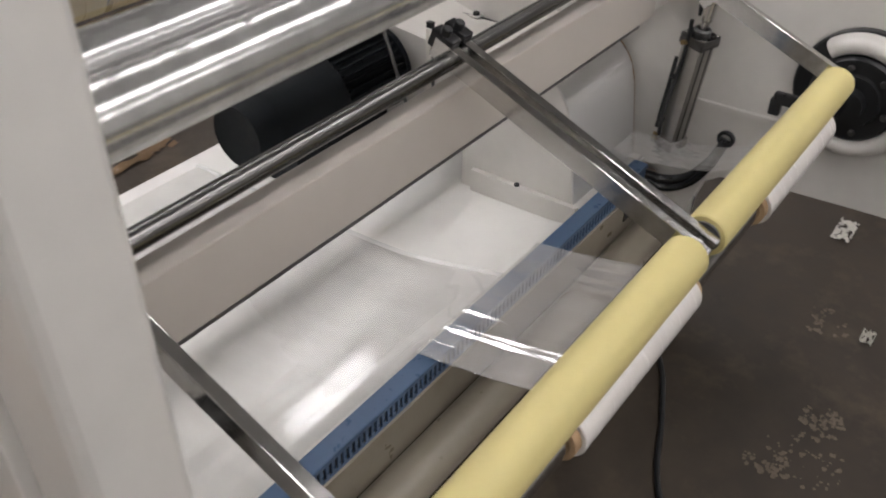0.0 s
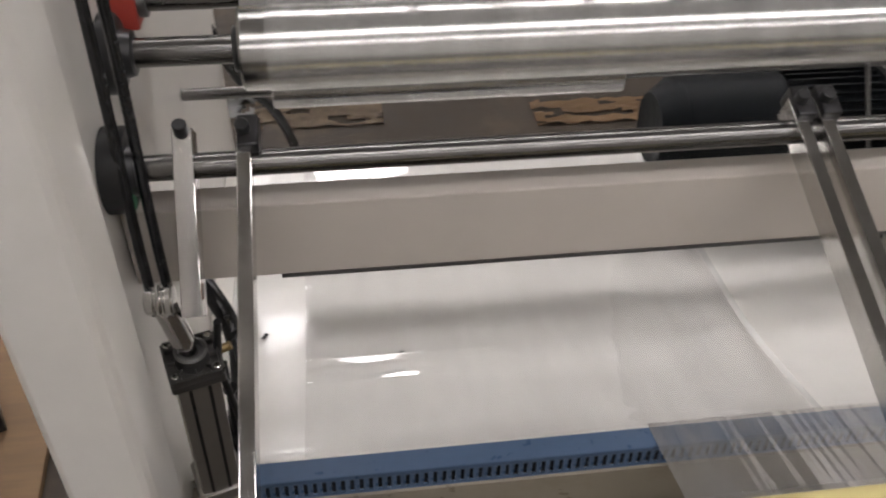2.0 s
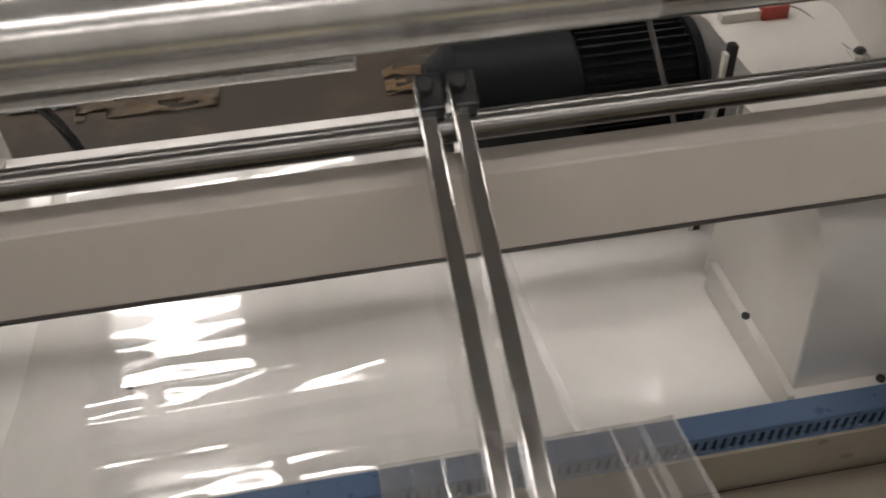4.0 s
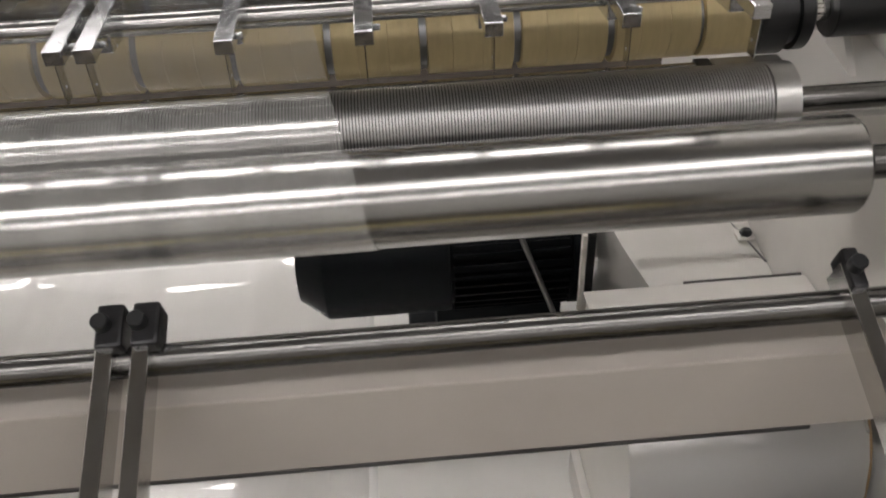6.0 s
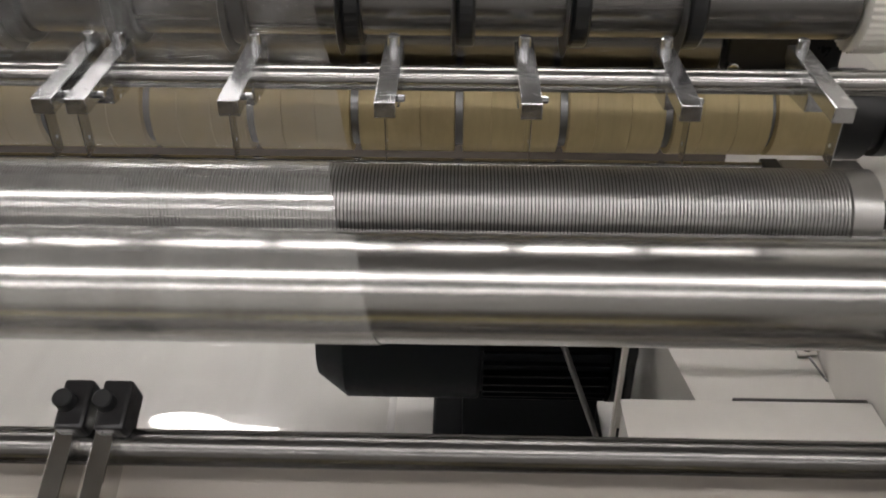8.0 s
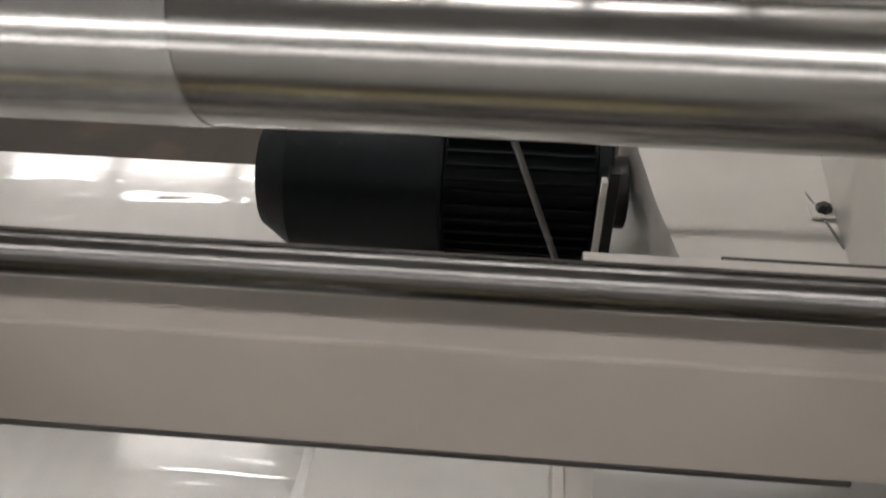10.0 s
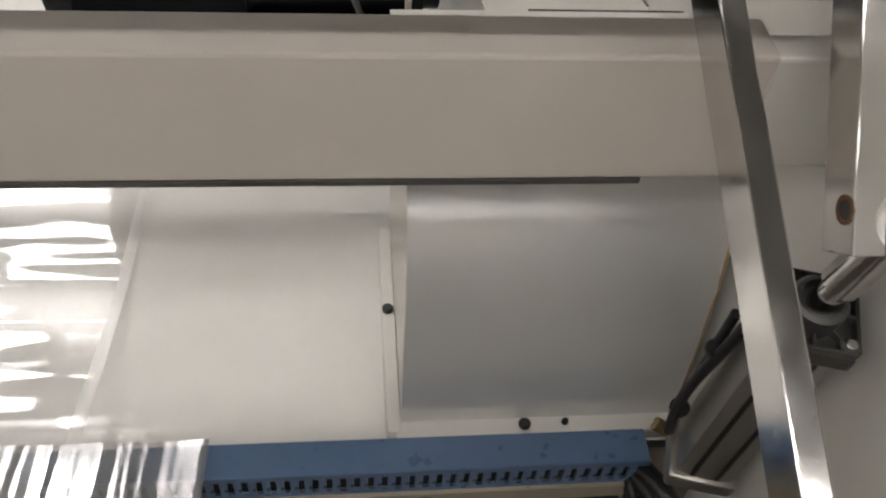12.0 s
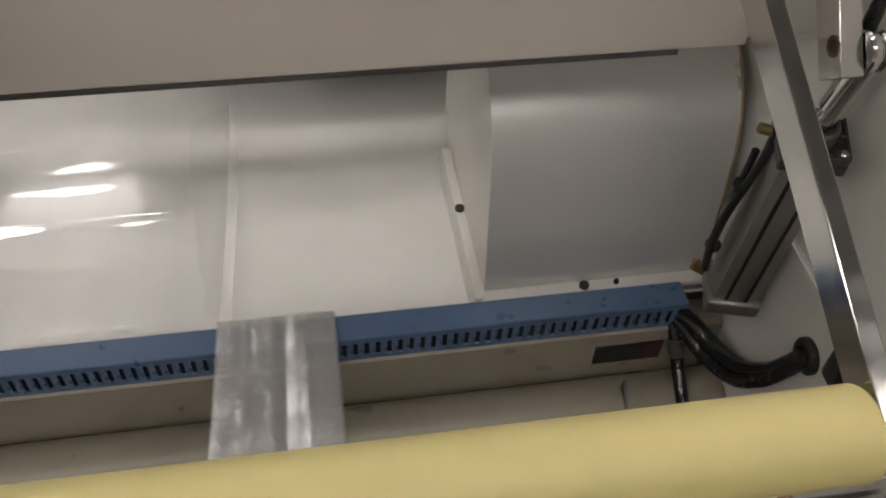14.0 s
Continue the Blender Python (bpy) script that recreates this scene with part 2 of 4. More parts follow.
def film_mat(name, clear, rough, tint, haze=0.0):
    """Thin clear film: most light goes straight through, the rest mirrors."""
    m = bpy.data.materials.new(name)
    m.use_nodes = True
    nt = m.node_tree
    nt.nodes.clear()
    out = nt.nodes.new("ShaderNodeOutputMaterial")
    tr = nt.nodes.new("ShaderNodeBsdfTransparent")
    gl = nt.nodes.new("ShaderNodeBsdfGlossy")
    gl.inputs["Color"].default_value = (*tint, 1)
    gl.inputs["Roughness"].default_value = rough
    mx = nt.nodes.new("ShaderNodeMixShader")
    co = nt.nodes.new("ShaderNodeTexCoord")
    mp = nt.nodes.new("ShaderNodeMapping")
    mp.inputs["Scale"].default_value = (9, 1.2, 1.2)
    no = nt.nodes.new("ShaderNodeTexNoise")
    no.inputs["Scale"].default_value = 3.0
    no.inputs["Detail"].default_value = 5
    nt.links.new(co.outputs["Object"], mp.inputs["Vector"])
    nt.links.new(mp.outputs["Vector"], no.inputs["Vector"])
    mr = nt.nodes.new("ShaderNodeMapRange")
    mr.inputs["From Min"].default_value, mr.inputs["From Max"].default_value = 0.3, 0.7
    mr.inputs["To Min"].default_value, mr.inputs["To Max"].default_value = (1 - clear) * 0.75, (1 - clear) * 1.3
    nt.links.new(no.outputs["Fac"], mr.inputs["Value"])
    nt.links.new(mr.outputs[0], mx.inputs[0])
    nt.links.new(tr.outputs[0], mx.inputs[1])
    if haze:
        df = nt.nodes.new("ShaderNodeBsdfDiffuse")
        df.inputs[0].default_value = (0.92, 0.92, 0.90, 1)
        mh = nt.nodes.new("ShaderNodeMixShader")
        mh.inputs[0].default_value = haze
        nt.links.new(gl.outputs[0], mh.inputs[1])
        nt.links.new(df.outputs[0], mh.inputs[2])
        nt.links.new(mh.outputs[0], mx.inputs[2])
    else:
        nt.links.new(gl.outputs[0], mx.inputs[2])
    nt.links.new(mx.outputs[0], out.inputs["Surface"])
    return m


FILM = film_mat("clear_film", 0.80, 0.04, (0.9, 0.9, 0.9), 0.35)
FILM_STRIP = film_mat("silvery_film", 0.54, 0.12, (0.95, 0.95, 0.97), 0.26)
FILM_FOLD = film_mat("folded_film", 0.42, 0.25, (0.95, 0.95, 0.95), 0.92)
FILM_TAIL = film_mat("loose_film", 0.82, 0.07, (0.95, 0.95, 0.97), 0.03)
FILM_BACK = film_mat("taut_clear_film", 0.994, 0.06, (0.8, 0.8, 0.8))
FILM_ROLL = film_mat("film_on_roller", 0.50, 0.20, (0.90, 0.90, 0.88), 0.28)
FILM_VEIL = film_mat("hazy_film", 0.75, 0.24, (0.9, 0.9, 0.89), 0.13)


def glow(name, strength, col=(1.0, 0.98, 0.965)):
    m = bpy.data.materials.new(name)
    m.use_nodes = True
    nt = m.node_tree
    nt.nodes.clear()
    out = nt.nodes.new("ShaderNodeOutputMaterial")
    em = nt.nodes.new("ShaderNodeEmission")
    em.inputs[0].default_value = (*col, 1)
    em.inputs[1].default_value = strength
    nt.links.new(em.outputs[0], out.inputs["Surface"])
    return m


LAMP = glow("lamp_diffuser", 21.0)
# weaker glow, set to balance the light from the front
LAMP_DIM = glow("dim_lamp_diffuser", 16.5)

# ---- the hall ----
bm = bm_new()
box(bm, -5, 6.5, -5, 6.5, FLOOR - 0.1, FLOOR)
part("floor", bm, CONCRETE, None, smooth=None)
tagged(bpy.data.objects["floor"], "dark brown stained workshop floor with dust and scraps", "floor", kind="structure")
for nm, b in (("wall_north", (-5, 6.5, 6.5, 6.7)), ("wall_south", (-5, 6.5, -5.2, -5)), ("wall_west", (-5.2, -5, -5.2, 6.7)), ("wall_east", (6.5, 6.7, -5.2, 6.7))):
    bm = bm_new()
    box(bm, b[0], b[1], b[2], b[3], FLOOR, CEIL)
    tagged(part(nm, bm, HALL, None, smooth=None), "plain pale painted wall of the hall", "wall", kind="structure")
bm = bm_new()
box(bm, -5.2, 6.7, -5.2, 6.7, CEIL, CEIL + 0.1)
tagged(part("ceiling", bm, CEILING, None, smooth=None), "grey ceiling of the hall", "ceiling", kind="structure")


def ceiling_light(material, label):
    t = thing("ceiling_light", label, "light", "ceiling lights")
    bm = bm_new()
    box(bm, -0.42, 0.42, -0.17, 0.17, 0.0, 0.05, 0.008)
    part("housing", bm, WHITE, t)
    bm = bm_new()
    box(bm, -0.40, 0.40, -0.15, 0.15, -0.012, -0.001, 0.003)
    part("diffuser", bm, material, t, "glowing diffuser")
    return t


def light_row(material, label, spots):
    first = ceiling_light(material, label)
    first.matrix_basis = pose(spots[0][0], spots[0][1], CEIL - 0.055)
    for x, y in spots[1:]:
        copy_thing(first, pose(x, y, CEIL - 0.055))


# spots with x 2.6 to 5.5, y 2.2 to 2.9: added for film glare
light_row(LAMP, "white ceiling light with a bright glowing diffuser, out of view", [(-0.6, 3.70), (-0.6, 2.75), (-3.3, 3.7), (2.6, 2.6), (3.55, 2.6), (4.5, 2.75), (5.5, 2.9), (5.5, 2.2)] + [(0.3 + 0.97 * k, 1.40) for k in range(-3, 4)] + [(0.3 + 0.97 * k, 5.5) for k in range(-3, 1)])
# unseen front rows; the one at y -3.7 is added as fill light
light_row(LAMP_DIM, "white ceiling light with a dimmer diffuser, out of view", [(0.3 + 0.97 * k, y) for y in (-1.45, -3.7) for k in range(-3, 4)])

# ---- side frames ----
def side_frames():
    t = thing("side_frame", "white painted steel side plate with a rounded front column", "machine frame", "side frames")
    bm = bm_new()
    box(bm, -0.195, -0.15, -0.20, 1.05, FLOOR, 1.95, 0.004)
    part("plate", bm, WHITE, t)
    bm = bm_new()
    box(bm, -0.185, -0.10, -0.29, -0.195, FLOOR, 1.95, 0.018, seg=4)
    part("front_column", bm, WHITE, t)
    u = thing("side_frame", "white painted steel side plate carrying the bearing of the winding shaft", "machine frame", "side frames")
    bm = bm_new()
    prism(bm, [(-0.62, 0.497), (-0.27, 0.482), (-0.19, 0.468), (-0.15, 0.44), (-0.129, 0.37), (-0.127, 0.265), (0.02, 0.25), (0.02, FLOOR), (1.05, FLOOR), (1.05, 1.95), (0.13, 1.95), (0.02, 1.10), (-0.30, 1.07), (-0.62, 1.00)], 1.455, 1.50)
    bmesh.ops.bevel(bm, geom=bm.edges[:], offset=0.004, segments=2, affect="EDGES")
    part("plate", bm, WHITE, u)
    bm = bm_new()
    lathe(bm, [(1.4545, 0.021), (1.449, 0.021), (1.446, 0.018), (1.446, 0.013), (1.4545, 0.012)], 28, Matrix.Translation((0, -0.188, 0.565)), caps=False)
    part("grommet", bm, BLACK, u, "black rubber grommet round the cable hole")
    hub = Matrix.Translation((0, -0.43, 0.76))
    bm = bm_new()
    lathe(bm, [(1.4545, 0.128), (1.436, 0.128), (1.432, 0.124), (1.432, 0.10)], 56, hub)
    part("backing_disc", bm, BLACK, u, "black disc behind the bearing")
    # white hood: a round-lipped ring, open below
    bm = bm_new()
    prof = [(1.431, 0.090), (1.405, 0.090), (1.395, 0.095), (1.391, 0.107), (1.395, 0.119), (1.405, 0.125), (1.431, 0.125)]
    rings = []
    for k in range(45):
        an = radians(52 + 250 * k / 44)
        rings.append([bm.verts.new(hub @ Vector((x, r * math.cos(an), r * math.sin(an)))) for x, r in prof])
    for p, q in zip(rings, rings[1:]):
        for k in range(len(prof)):
            bm.faces.new((p[k], p[(k + 1) % len(prof)], q[(k + 1) % len(prof)], q[k]))
    bm.faces.new(rings[0][::-1])
    bm.faces.new(rings[-1])
    part("bearing_hood", bm, WHITE, u, "white rounded hood round the bearing", smooth=50)
    bm = bm_new()
    lathe(bm, [(1.4315, 0.088), (1.400, 0.088), (1.394, 0.082), (1.394, 0.055), (1.385, 0.052), (1.385, 0.03), (1.36, 0.028)], 48, hub)
    part("bearing_hub", bm, BLACK, u, "black bearing hub")
    for k in range(6):
        an = radians(60 * k + 15)
        bm = bm_new()
        lathe(bm, [(1.3945, 0.007), (1.388, 0.007), (1.387, 0.005)], 6, hub @ Matrix.Translation((0, 0.068 * math.cos(an), 0.068 * math.sin(an))))
        part("hub_bolt", bm, CAP, u)
    bm = bm_new()
    box(bm, 1.375, 1.393, -0.345, -0.285, 0.716, 0.742, 0.005)
    box(bm, 1.375, 1.393, -0.305, -0.280, 0.690, 0.728, 0.005)
    part("latch", bm, BLOCK, u, "black latch of the shaft bearing")
    bm = bm_new()
    prism(bm, [(-0.30, 0.630), (-0.08, 0.630), (-0.08, 0.644), (-0.30, 0.648)], 1.448, 1.4546)
    bmesh.ops.bevel(bm, geom=bm.edges[:], offset=0.002, segments=2, affect="EDGES")
    part("ledge", bm, WHITE, u)
    return t, u


side_frames()


# ---- deck, beam, shelf ----
def deck():
    t = thing("deck", "glossy white painted sheet deck inside the machine", "deck", kind="structure")
    bm = bm_new()
    prof = [(0.0, 0.452), (0.008, 0.438), (0.020, 0.426), (0.035, 0.416), (0.055, 0.411), (0.08, 0.409), (0.30, 0.404), (0.60, 0.396), (0.97, 0.386)]
    prism(bm, sheet(prof, 0.003), -0.148, 1.453)
    part("sheet", bm, DECK, t)
    bm = bm_new()
    prism(bm, [(-0.034, 0.43), (-0.040, 0.425), (-0.040, 0.33), (-0.034, 0.32), (0.0, 0.32), (0.0, 0.43)], -0.148, 1.453)
    part("apron", bm, CREAM, t, "cream enamelled front apron")
    bm = bm_new()
    box(bm, -0.148, 1.453, 0.93, 0.97, FLOOR, 0.38, 0.003)
    part("back_apron", bm, WHITE, t)
    bm = bm_new()
    box(bm, 1.286, 1.378, -0.0425, -0.0402, 0.366, 0.403, 0.0005)
    part("label", bm, BLACK, t, "black printed label")
    bm = bm_new()
    box(bm, 1.352, 1.376, -0.0435, -0.0427, 0.368, 0.401, 0.0003)
    part("label_edge", bm, MAROON, t, "dark red end of the label")
    bm = bm_new()
    box(bm, -0.148, -0.112, 0.06, 0.92, 0.4095, 0.424, 0.002)
    part("edge_angle", bm, WHITE, t)
    return t


deck()


def cross_beam():
    t = thing("cross_beam", "beige painted square steel cross beam", "beam")
    bm = bm_new()
    box(bm, -0.148, 1.372, -0.004, 0.040, 0.838, 0.9435, 0.003)
    part("tube", bm, BEAM, t)
    bm = bm_new()
    box(bm, 0.022, 1.305, -0.0035, 0.030, 0.832, 0.8376, 0.001)
    part("lip", bm, DULL, t, "dark lower lip")
    bm = bm_new()
    box(bm, 1.3725, 1.454, 0.002, 0.03, 0.842, 0.938, 0.003)
    part("end_plate", bm, WHITE, t)
    return t


cross_beam()


def cross_tube():
    t = thing("cross_tube", "cream enamelled round cross tube below the deck", "tube")
    bm = bm_new()
    rod(bm, -0.148, 1.453, -0.084, 0.318, 0.043, 48)
    part("tube", bm, CREAM, t)
    bm = bm_new()
    prism(bm, [(-0.110, 0.354), (-0.080, 0.361), (-0.082, 0.385)], 1.315, 1.319)
    part("fin", bm, DULL, t, "small dark steel fin")
    return t


cross_tube()


# ---- wiring duct ----
def wiring_duct():
    t = thing("wiring_duct", "blue plastic slotted wiring duct along the deck's front edge", "wiring duct")
    x0, x1, pitch, slot = -0.05, 1.398, 0.0137, 0.0058
    bm = bm_new()
    box(bm, x0, x1, -0.0375, 0.001, 0.4605, 0.4715, 0.0025)
    part("lid", bm, BLUE, t, "smooth blue lid")
    bm = bm_new()
    box(bm, x0, x1, -0.0365, -0.0335, 0.424, 0.434, 0.0006)
    box(bm, x0, x1, -0.0335, 0.0, 0.4215, 0.4245)
    part("base", bm, BLUE, t)
    bm = bm_new()
    box(bm, x0 + 0.002, x1 - 0.002, -0.0305, -0.002, 0.4255, 0.459)
    part("wiring", bm, DARK, t, "dark bundle of wires inside")
    bm = bm_new()
    box(bm, 0, pitch - slot, -0.0365, -0.0338, 0.4335, 0.4608, 0.0005, seg=1)
    me = finish(bm, 30)
    me.materials.append(BLUE)
    n = int((x1 - x0) / pitch)
    for k in range(n):
        f = new("finger", me)
        f.parent = t
        f.location = (x0 + k * pitch + slot * 0.6, 0, 0)
    return t


wiring_duct()


# ---- guard at the end of the deck ----
def end_guard():
    t = thing("end_guard", "bent sheet guard with a curved grey front and white side", "guard")
    front = [(0.026, 0.4607), (0.028, 0.48), (0.034, 0.53), (0.040, 0.58), (0.048, 0.64), (0.060, 0.685), (0.080, 0.718), (0.108, 0.742), (0.14, 0.755)]
    bm = bm_new()
    prism(bm, sheet(front, -0.002), 1.147, 1.438)
    part("front_sheet", bm, GALV, t, "grey satin metal sheet, bent round at the top")
    hose("edge_strip", [(1.4385, y - 0.001, z) for y, z in front], 0.0016, CARD, t, "thin brown edge strip")
    bm = bm_new()
    prism(bm, sheet([(0.1405, 0.755), (0.25, 0.757), (0.325, 0.753), (0.33, 0.745), (0.33, 0.70)], -0.002), 1.142, 1.452)
    part("top_sheet", bm, WHITE, t)
    bm = bm_new()
    box(bm, 1.285, 1.452, 0.3315, 0.3365, 0.60, 0.7505, 0.001)
    part("joint_gap", bm, CAP, t, "dark joint behind the guard")
    bm = bm_new()
    prism(bm, [(y + 0.003, z) for y, z in front] + [(0.325, 0.75), (0.33, 0.402), (0.2, 0.405), (0.08, 0.4085), (0.032, 0.43)], 1.1475, 1.150)
    part("side_sheet", bm, WHITE, t)
    bm = bm_new()
    prism(bm, [(0.004, 0.4575), (0.006, 0.4605), (0.040, 0.4605), (0.040, 0.4575)], 1.142, 1.44)
    part("front_flange", bm, WHITE, t)
    bm = bm_new()
    box(bm, 1.1335, 1.1472, 0.012, 0.295, 0.404, 0.462, 0.0015)
    part("foot_bar", bm, WHITE, t)
    for x, y, z in ((1.1395, 0.169, 0.462), (1.276, 0.016, 0.4605), (1.319, 0.017, 0.4605)):
        bm = bm_new()
        r = 0.0065 if x != 1.319 else 0.0035
        lathe(bm, [(0, r), (0.004, r), (0.006, r * 0.7)], 16, Matrix.Translation((x, y, z)) @ pose(0, 0, 0, 0, -90, 0))
        part("screw", bm, BLACK, t, "black screw head")
    return t


end_guard()


# ---- rollers ----
def big_roller():
    t = thing("chrome_roller", "large polished chrome roller turning on steel journals", "roller", at=(0, 0.1005, 1.0874))
    bm = bm_new()
    lathe(bm, [(0.0, 0.040), (0.0, 0.0452), (0.003, 0.0472), (1.327, 0.0472), (1.330, 0.0452), (1.330, 0.040)], 96)
    part("shell", bm, CHROME, t)
    for a, b in ((-0.149, 0.0), (1.33, 1.454)):
        bm = bm_new()
        rod(bm, a, b, 0, 0, 0.0165, 32)
        part("journal", bm, SHAFT, t)
    for x in (-0.008, 1.331):
        bm = bm_new()
        rod(bm, x, x + 0.007, 0, 0, 0.026, 40)
        part("seal", bm, BLACK, t, "black seal ring")
    return t


BIG = big_roller()


def grooved_roller():
    t = thing("grooved_roller", "chrome roller cut with fine ring grooves", "roller", at=(0, 0.1806, 1.1143))
    bm = bm_new()
    prof = [(0.0, 0.034), (0.0, 0.039), (0.03, 0.039)]
    x = 0.03
    while x < 1.264:
        prof += [(x, 0.0398), (x + 0.0018, 0.0398), (x + 0.0020, 0.0372), (x + 0.0029, 0.0372)]
        x += 0.0031
    prof += [(1.268, 0.0398), (1.293, 0.0398), (1.294, 0.036)]
    lathe(bm, prof, 48)
    part("shell", bm, GROOVE, t)
    # dark sleeve: the grooves' own shade and grime, put into the colour
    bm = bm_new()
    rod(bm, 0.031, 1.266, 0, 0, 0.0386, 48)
    part("groove_shade_grime", bm, CAP, t, "dark sleeve standing for shade and grime in the grooves")
    for a, b in ((-0.149, 0.0), (1.294, 1.454)):
        bm = bm_new()
        rod(bm, a, b, 0, 0, 0.013, 32)
        part("journal", bm, SHAFT, t)
    return t


GROOVED = grooved_roller()


def back_roller():
    t = thing("guide_roller", "short polished guide roller behind the chrome roller", "roller", at=(0, 0.5, 0.812))
    bm = bm_new()
    rod(bm, 0.0, 0.60, 0, 0, 0.030, 48)
    part("shell", bm, CHROME, t)
    bm = bm_new()
    rod(bm, -0.149, 0.0, 0, 0, 0.010, 24)
    part("journal", bm, SHAFT, t)
    bm = bm_new()
    rod(bm, 0.60, 1.454, 0, 0, 0.008, 24)
    part("journal", bm, DULL, t)
    return t


BACKR = back_roller()


def yellow_roller(x0, x1):
    t = thing("rubber_roller", "yellow silicone rubber press roller with a steel core", "roller", "yellow press rollers", at=(0, -0.412, 0.8313))
    bm = bm_new()
    lathe(bm, [(x0, 0.025), (x0, 0.031), (x0 + 0.003, 0.0327), (x1 - 0.003, 0.0327), (x1, 0.031), (x1, 0.025)], 64)
    part("sleeve", bm, YELLOW, t)
    for a, b in ((x0 - 0.002, x0 + 0.004), (x1 - 0.004, x1 + 0.002)):
        bm = bm_new()
        rod(bm, a, b, 0, 0, 0.024, 32)
        part("bearing", bm, DULL, t, "dark steel end bearing")
    bm = bm_new()
    rod(bm, x0 - 0.018, x1 + 0.018, 0, 0, 0.008, 20)
    part("axle", bm, STEEL, t)
    return t


YEL1 = yellow_roller(0.012, 0.624)
YEL2 = yellow_roller(0.682, 1.292)


# ---- swing arms ----
def arm_bar(bm, x0, x1, p, q, depth, bevel=0.0012):
    n = (Vector(q) - Vector(p)).length
    d = (Vector(q) - Vector(p)).normalized()
    rot = Matrix(((1, 0, 0), (0, d.x, -d.y), (0, d.y, d.x))).to_4x4()
    m = Matrix.Translation((0, p[0], p[1])) @ rot
    return box(bm, x0, x1, 0, n, -depth / 2, depth / 2, bevel, m)


def swing_arm(x, w, flip):
    t = thing("swing_arm", "polished flat steel arm clamped on the pivot shaft", "arm", "arms of the press rollers")
    bm = bm_new()
    arm_bar(bm, x - w / 2, x + w / 2, (0.028, 1.018), (-0.432, 0.824), 0.034)
    part("bar", bm, STEEL, t)
    bm = bm_new()
    arm_bar(bm, x - w / 2 + 0.001, x + w / 2 + (0.009 if flip > 0 else 0.0), (0.034, 1.032), (-0.004, 1.016), 0.030, 0.003)
    part("clamp", bm, BLOCK, t, "blackened steel clamp block")
    bm = bm_new()
    d = Vector((0, -0.42, 0.91)).normalized()
    stick(bm, Vector((x, 0.010, 1.036)), Vector((x, 0.010, 1.036)) + d * 0.014, 0.0078, 20)
    part("bolt", bm, BLACK, t, "black socket head bolt")
    bm = bm_new()
    rod(bm, x - w / 2 - 0.004, x + w / 2 + 0.004, -0.412, 0.8313, 0.010, 20)
    part("axle_pin", bm, STEEL, t)
    return t


for x, f in ((-0.001, 1), (0.637, 1), (0.668, 1), (1.306, -1)):
    swing_arm(x, 0.0158, f)


def lever(x, w):
    t = thing("lever", "short polished steel lever from the pivot shaft to the air cylinder", "lever", "levers of the air cylinders")
    bm = bm_new()
    arm_bar(bm, x - w / 2, x + w / 2, (0.026, 1.030), (-0.113, 0.880), 0.034)
    part("bar", bm, STEEL, t)
    bm = bm_new()
    stick(bm, Vector((x, 0.010, 1.036)), Vector((x, 0.004, 1.052)), 0.0078, 20)
    part("bolt", bm, BLACK, t, "black socket head bolt")
    s = 1 if x > 0.6 else -1
    face = x - s * w / 2
    bm = bm_new()
    lathe(bm, [(face + 0.001 * s, 0.0095), (face - 0.0008 * s, 0.0092), (face - 0.0008 * s, 0.0066), (face + 0.001 * s, 0.006)], 24, Matrix.Translation((0, -0.100, 0.905)))
    part("hole_rim", bm, RUST, t, "rusty rim of a bolt hole")
    bm = bm_new()
    rod(bm, min(face - 0.0005 * s, face + 0.002 * s), max(face - 0.0005 * s, face + 0.002 * s), -0.100, 0.905, 0.0064, 20, 0.0002)
    part("hole", bm, BLACK, t, "dark bolt hole")
    return t


lever(-0.066, 0.022)
lever(1.4015, 0.021)


def pivot_shaft():
    t = thing("pivot_shaft", "polished steel pivot shaft across the machine", "shaft")
    bm = bm_new()
    rod(bm, -0.149, 1.454, 0, 1.0, 0.0145, 48)
    part("rod", bm, SHAFT, t)
    for x, s in ((-0.149, 1), (1.454, -1)):
        bm = bm_new()
        lathe(bm, [(x, 0.048), (x + 0.022 * s, 0.048), (x + 0.025 * s, 0.044), (x + 0.025 * s, 0.03), (x + 0.034 * s, 0.028)], 36, Matrix.Translation((0, 0, 1.0)))
        part("flange_bearing", bm, BLACK, t, "black flange bearing")
        bm = bm_new()
        box(bm, min(x + 0.025 * s, x + 0.0275 * s), max(x + 0.025 * s, x + 0.0275 * s), -0.030, -0.014, 0.965, 0.985, 0.001)
        part("mark", bm, GREEN, t, "green paint mark")
    return t


pivot_shaft()


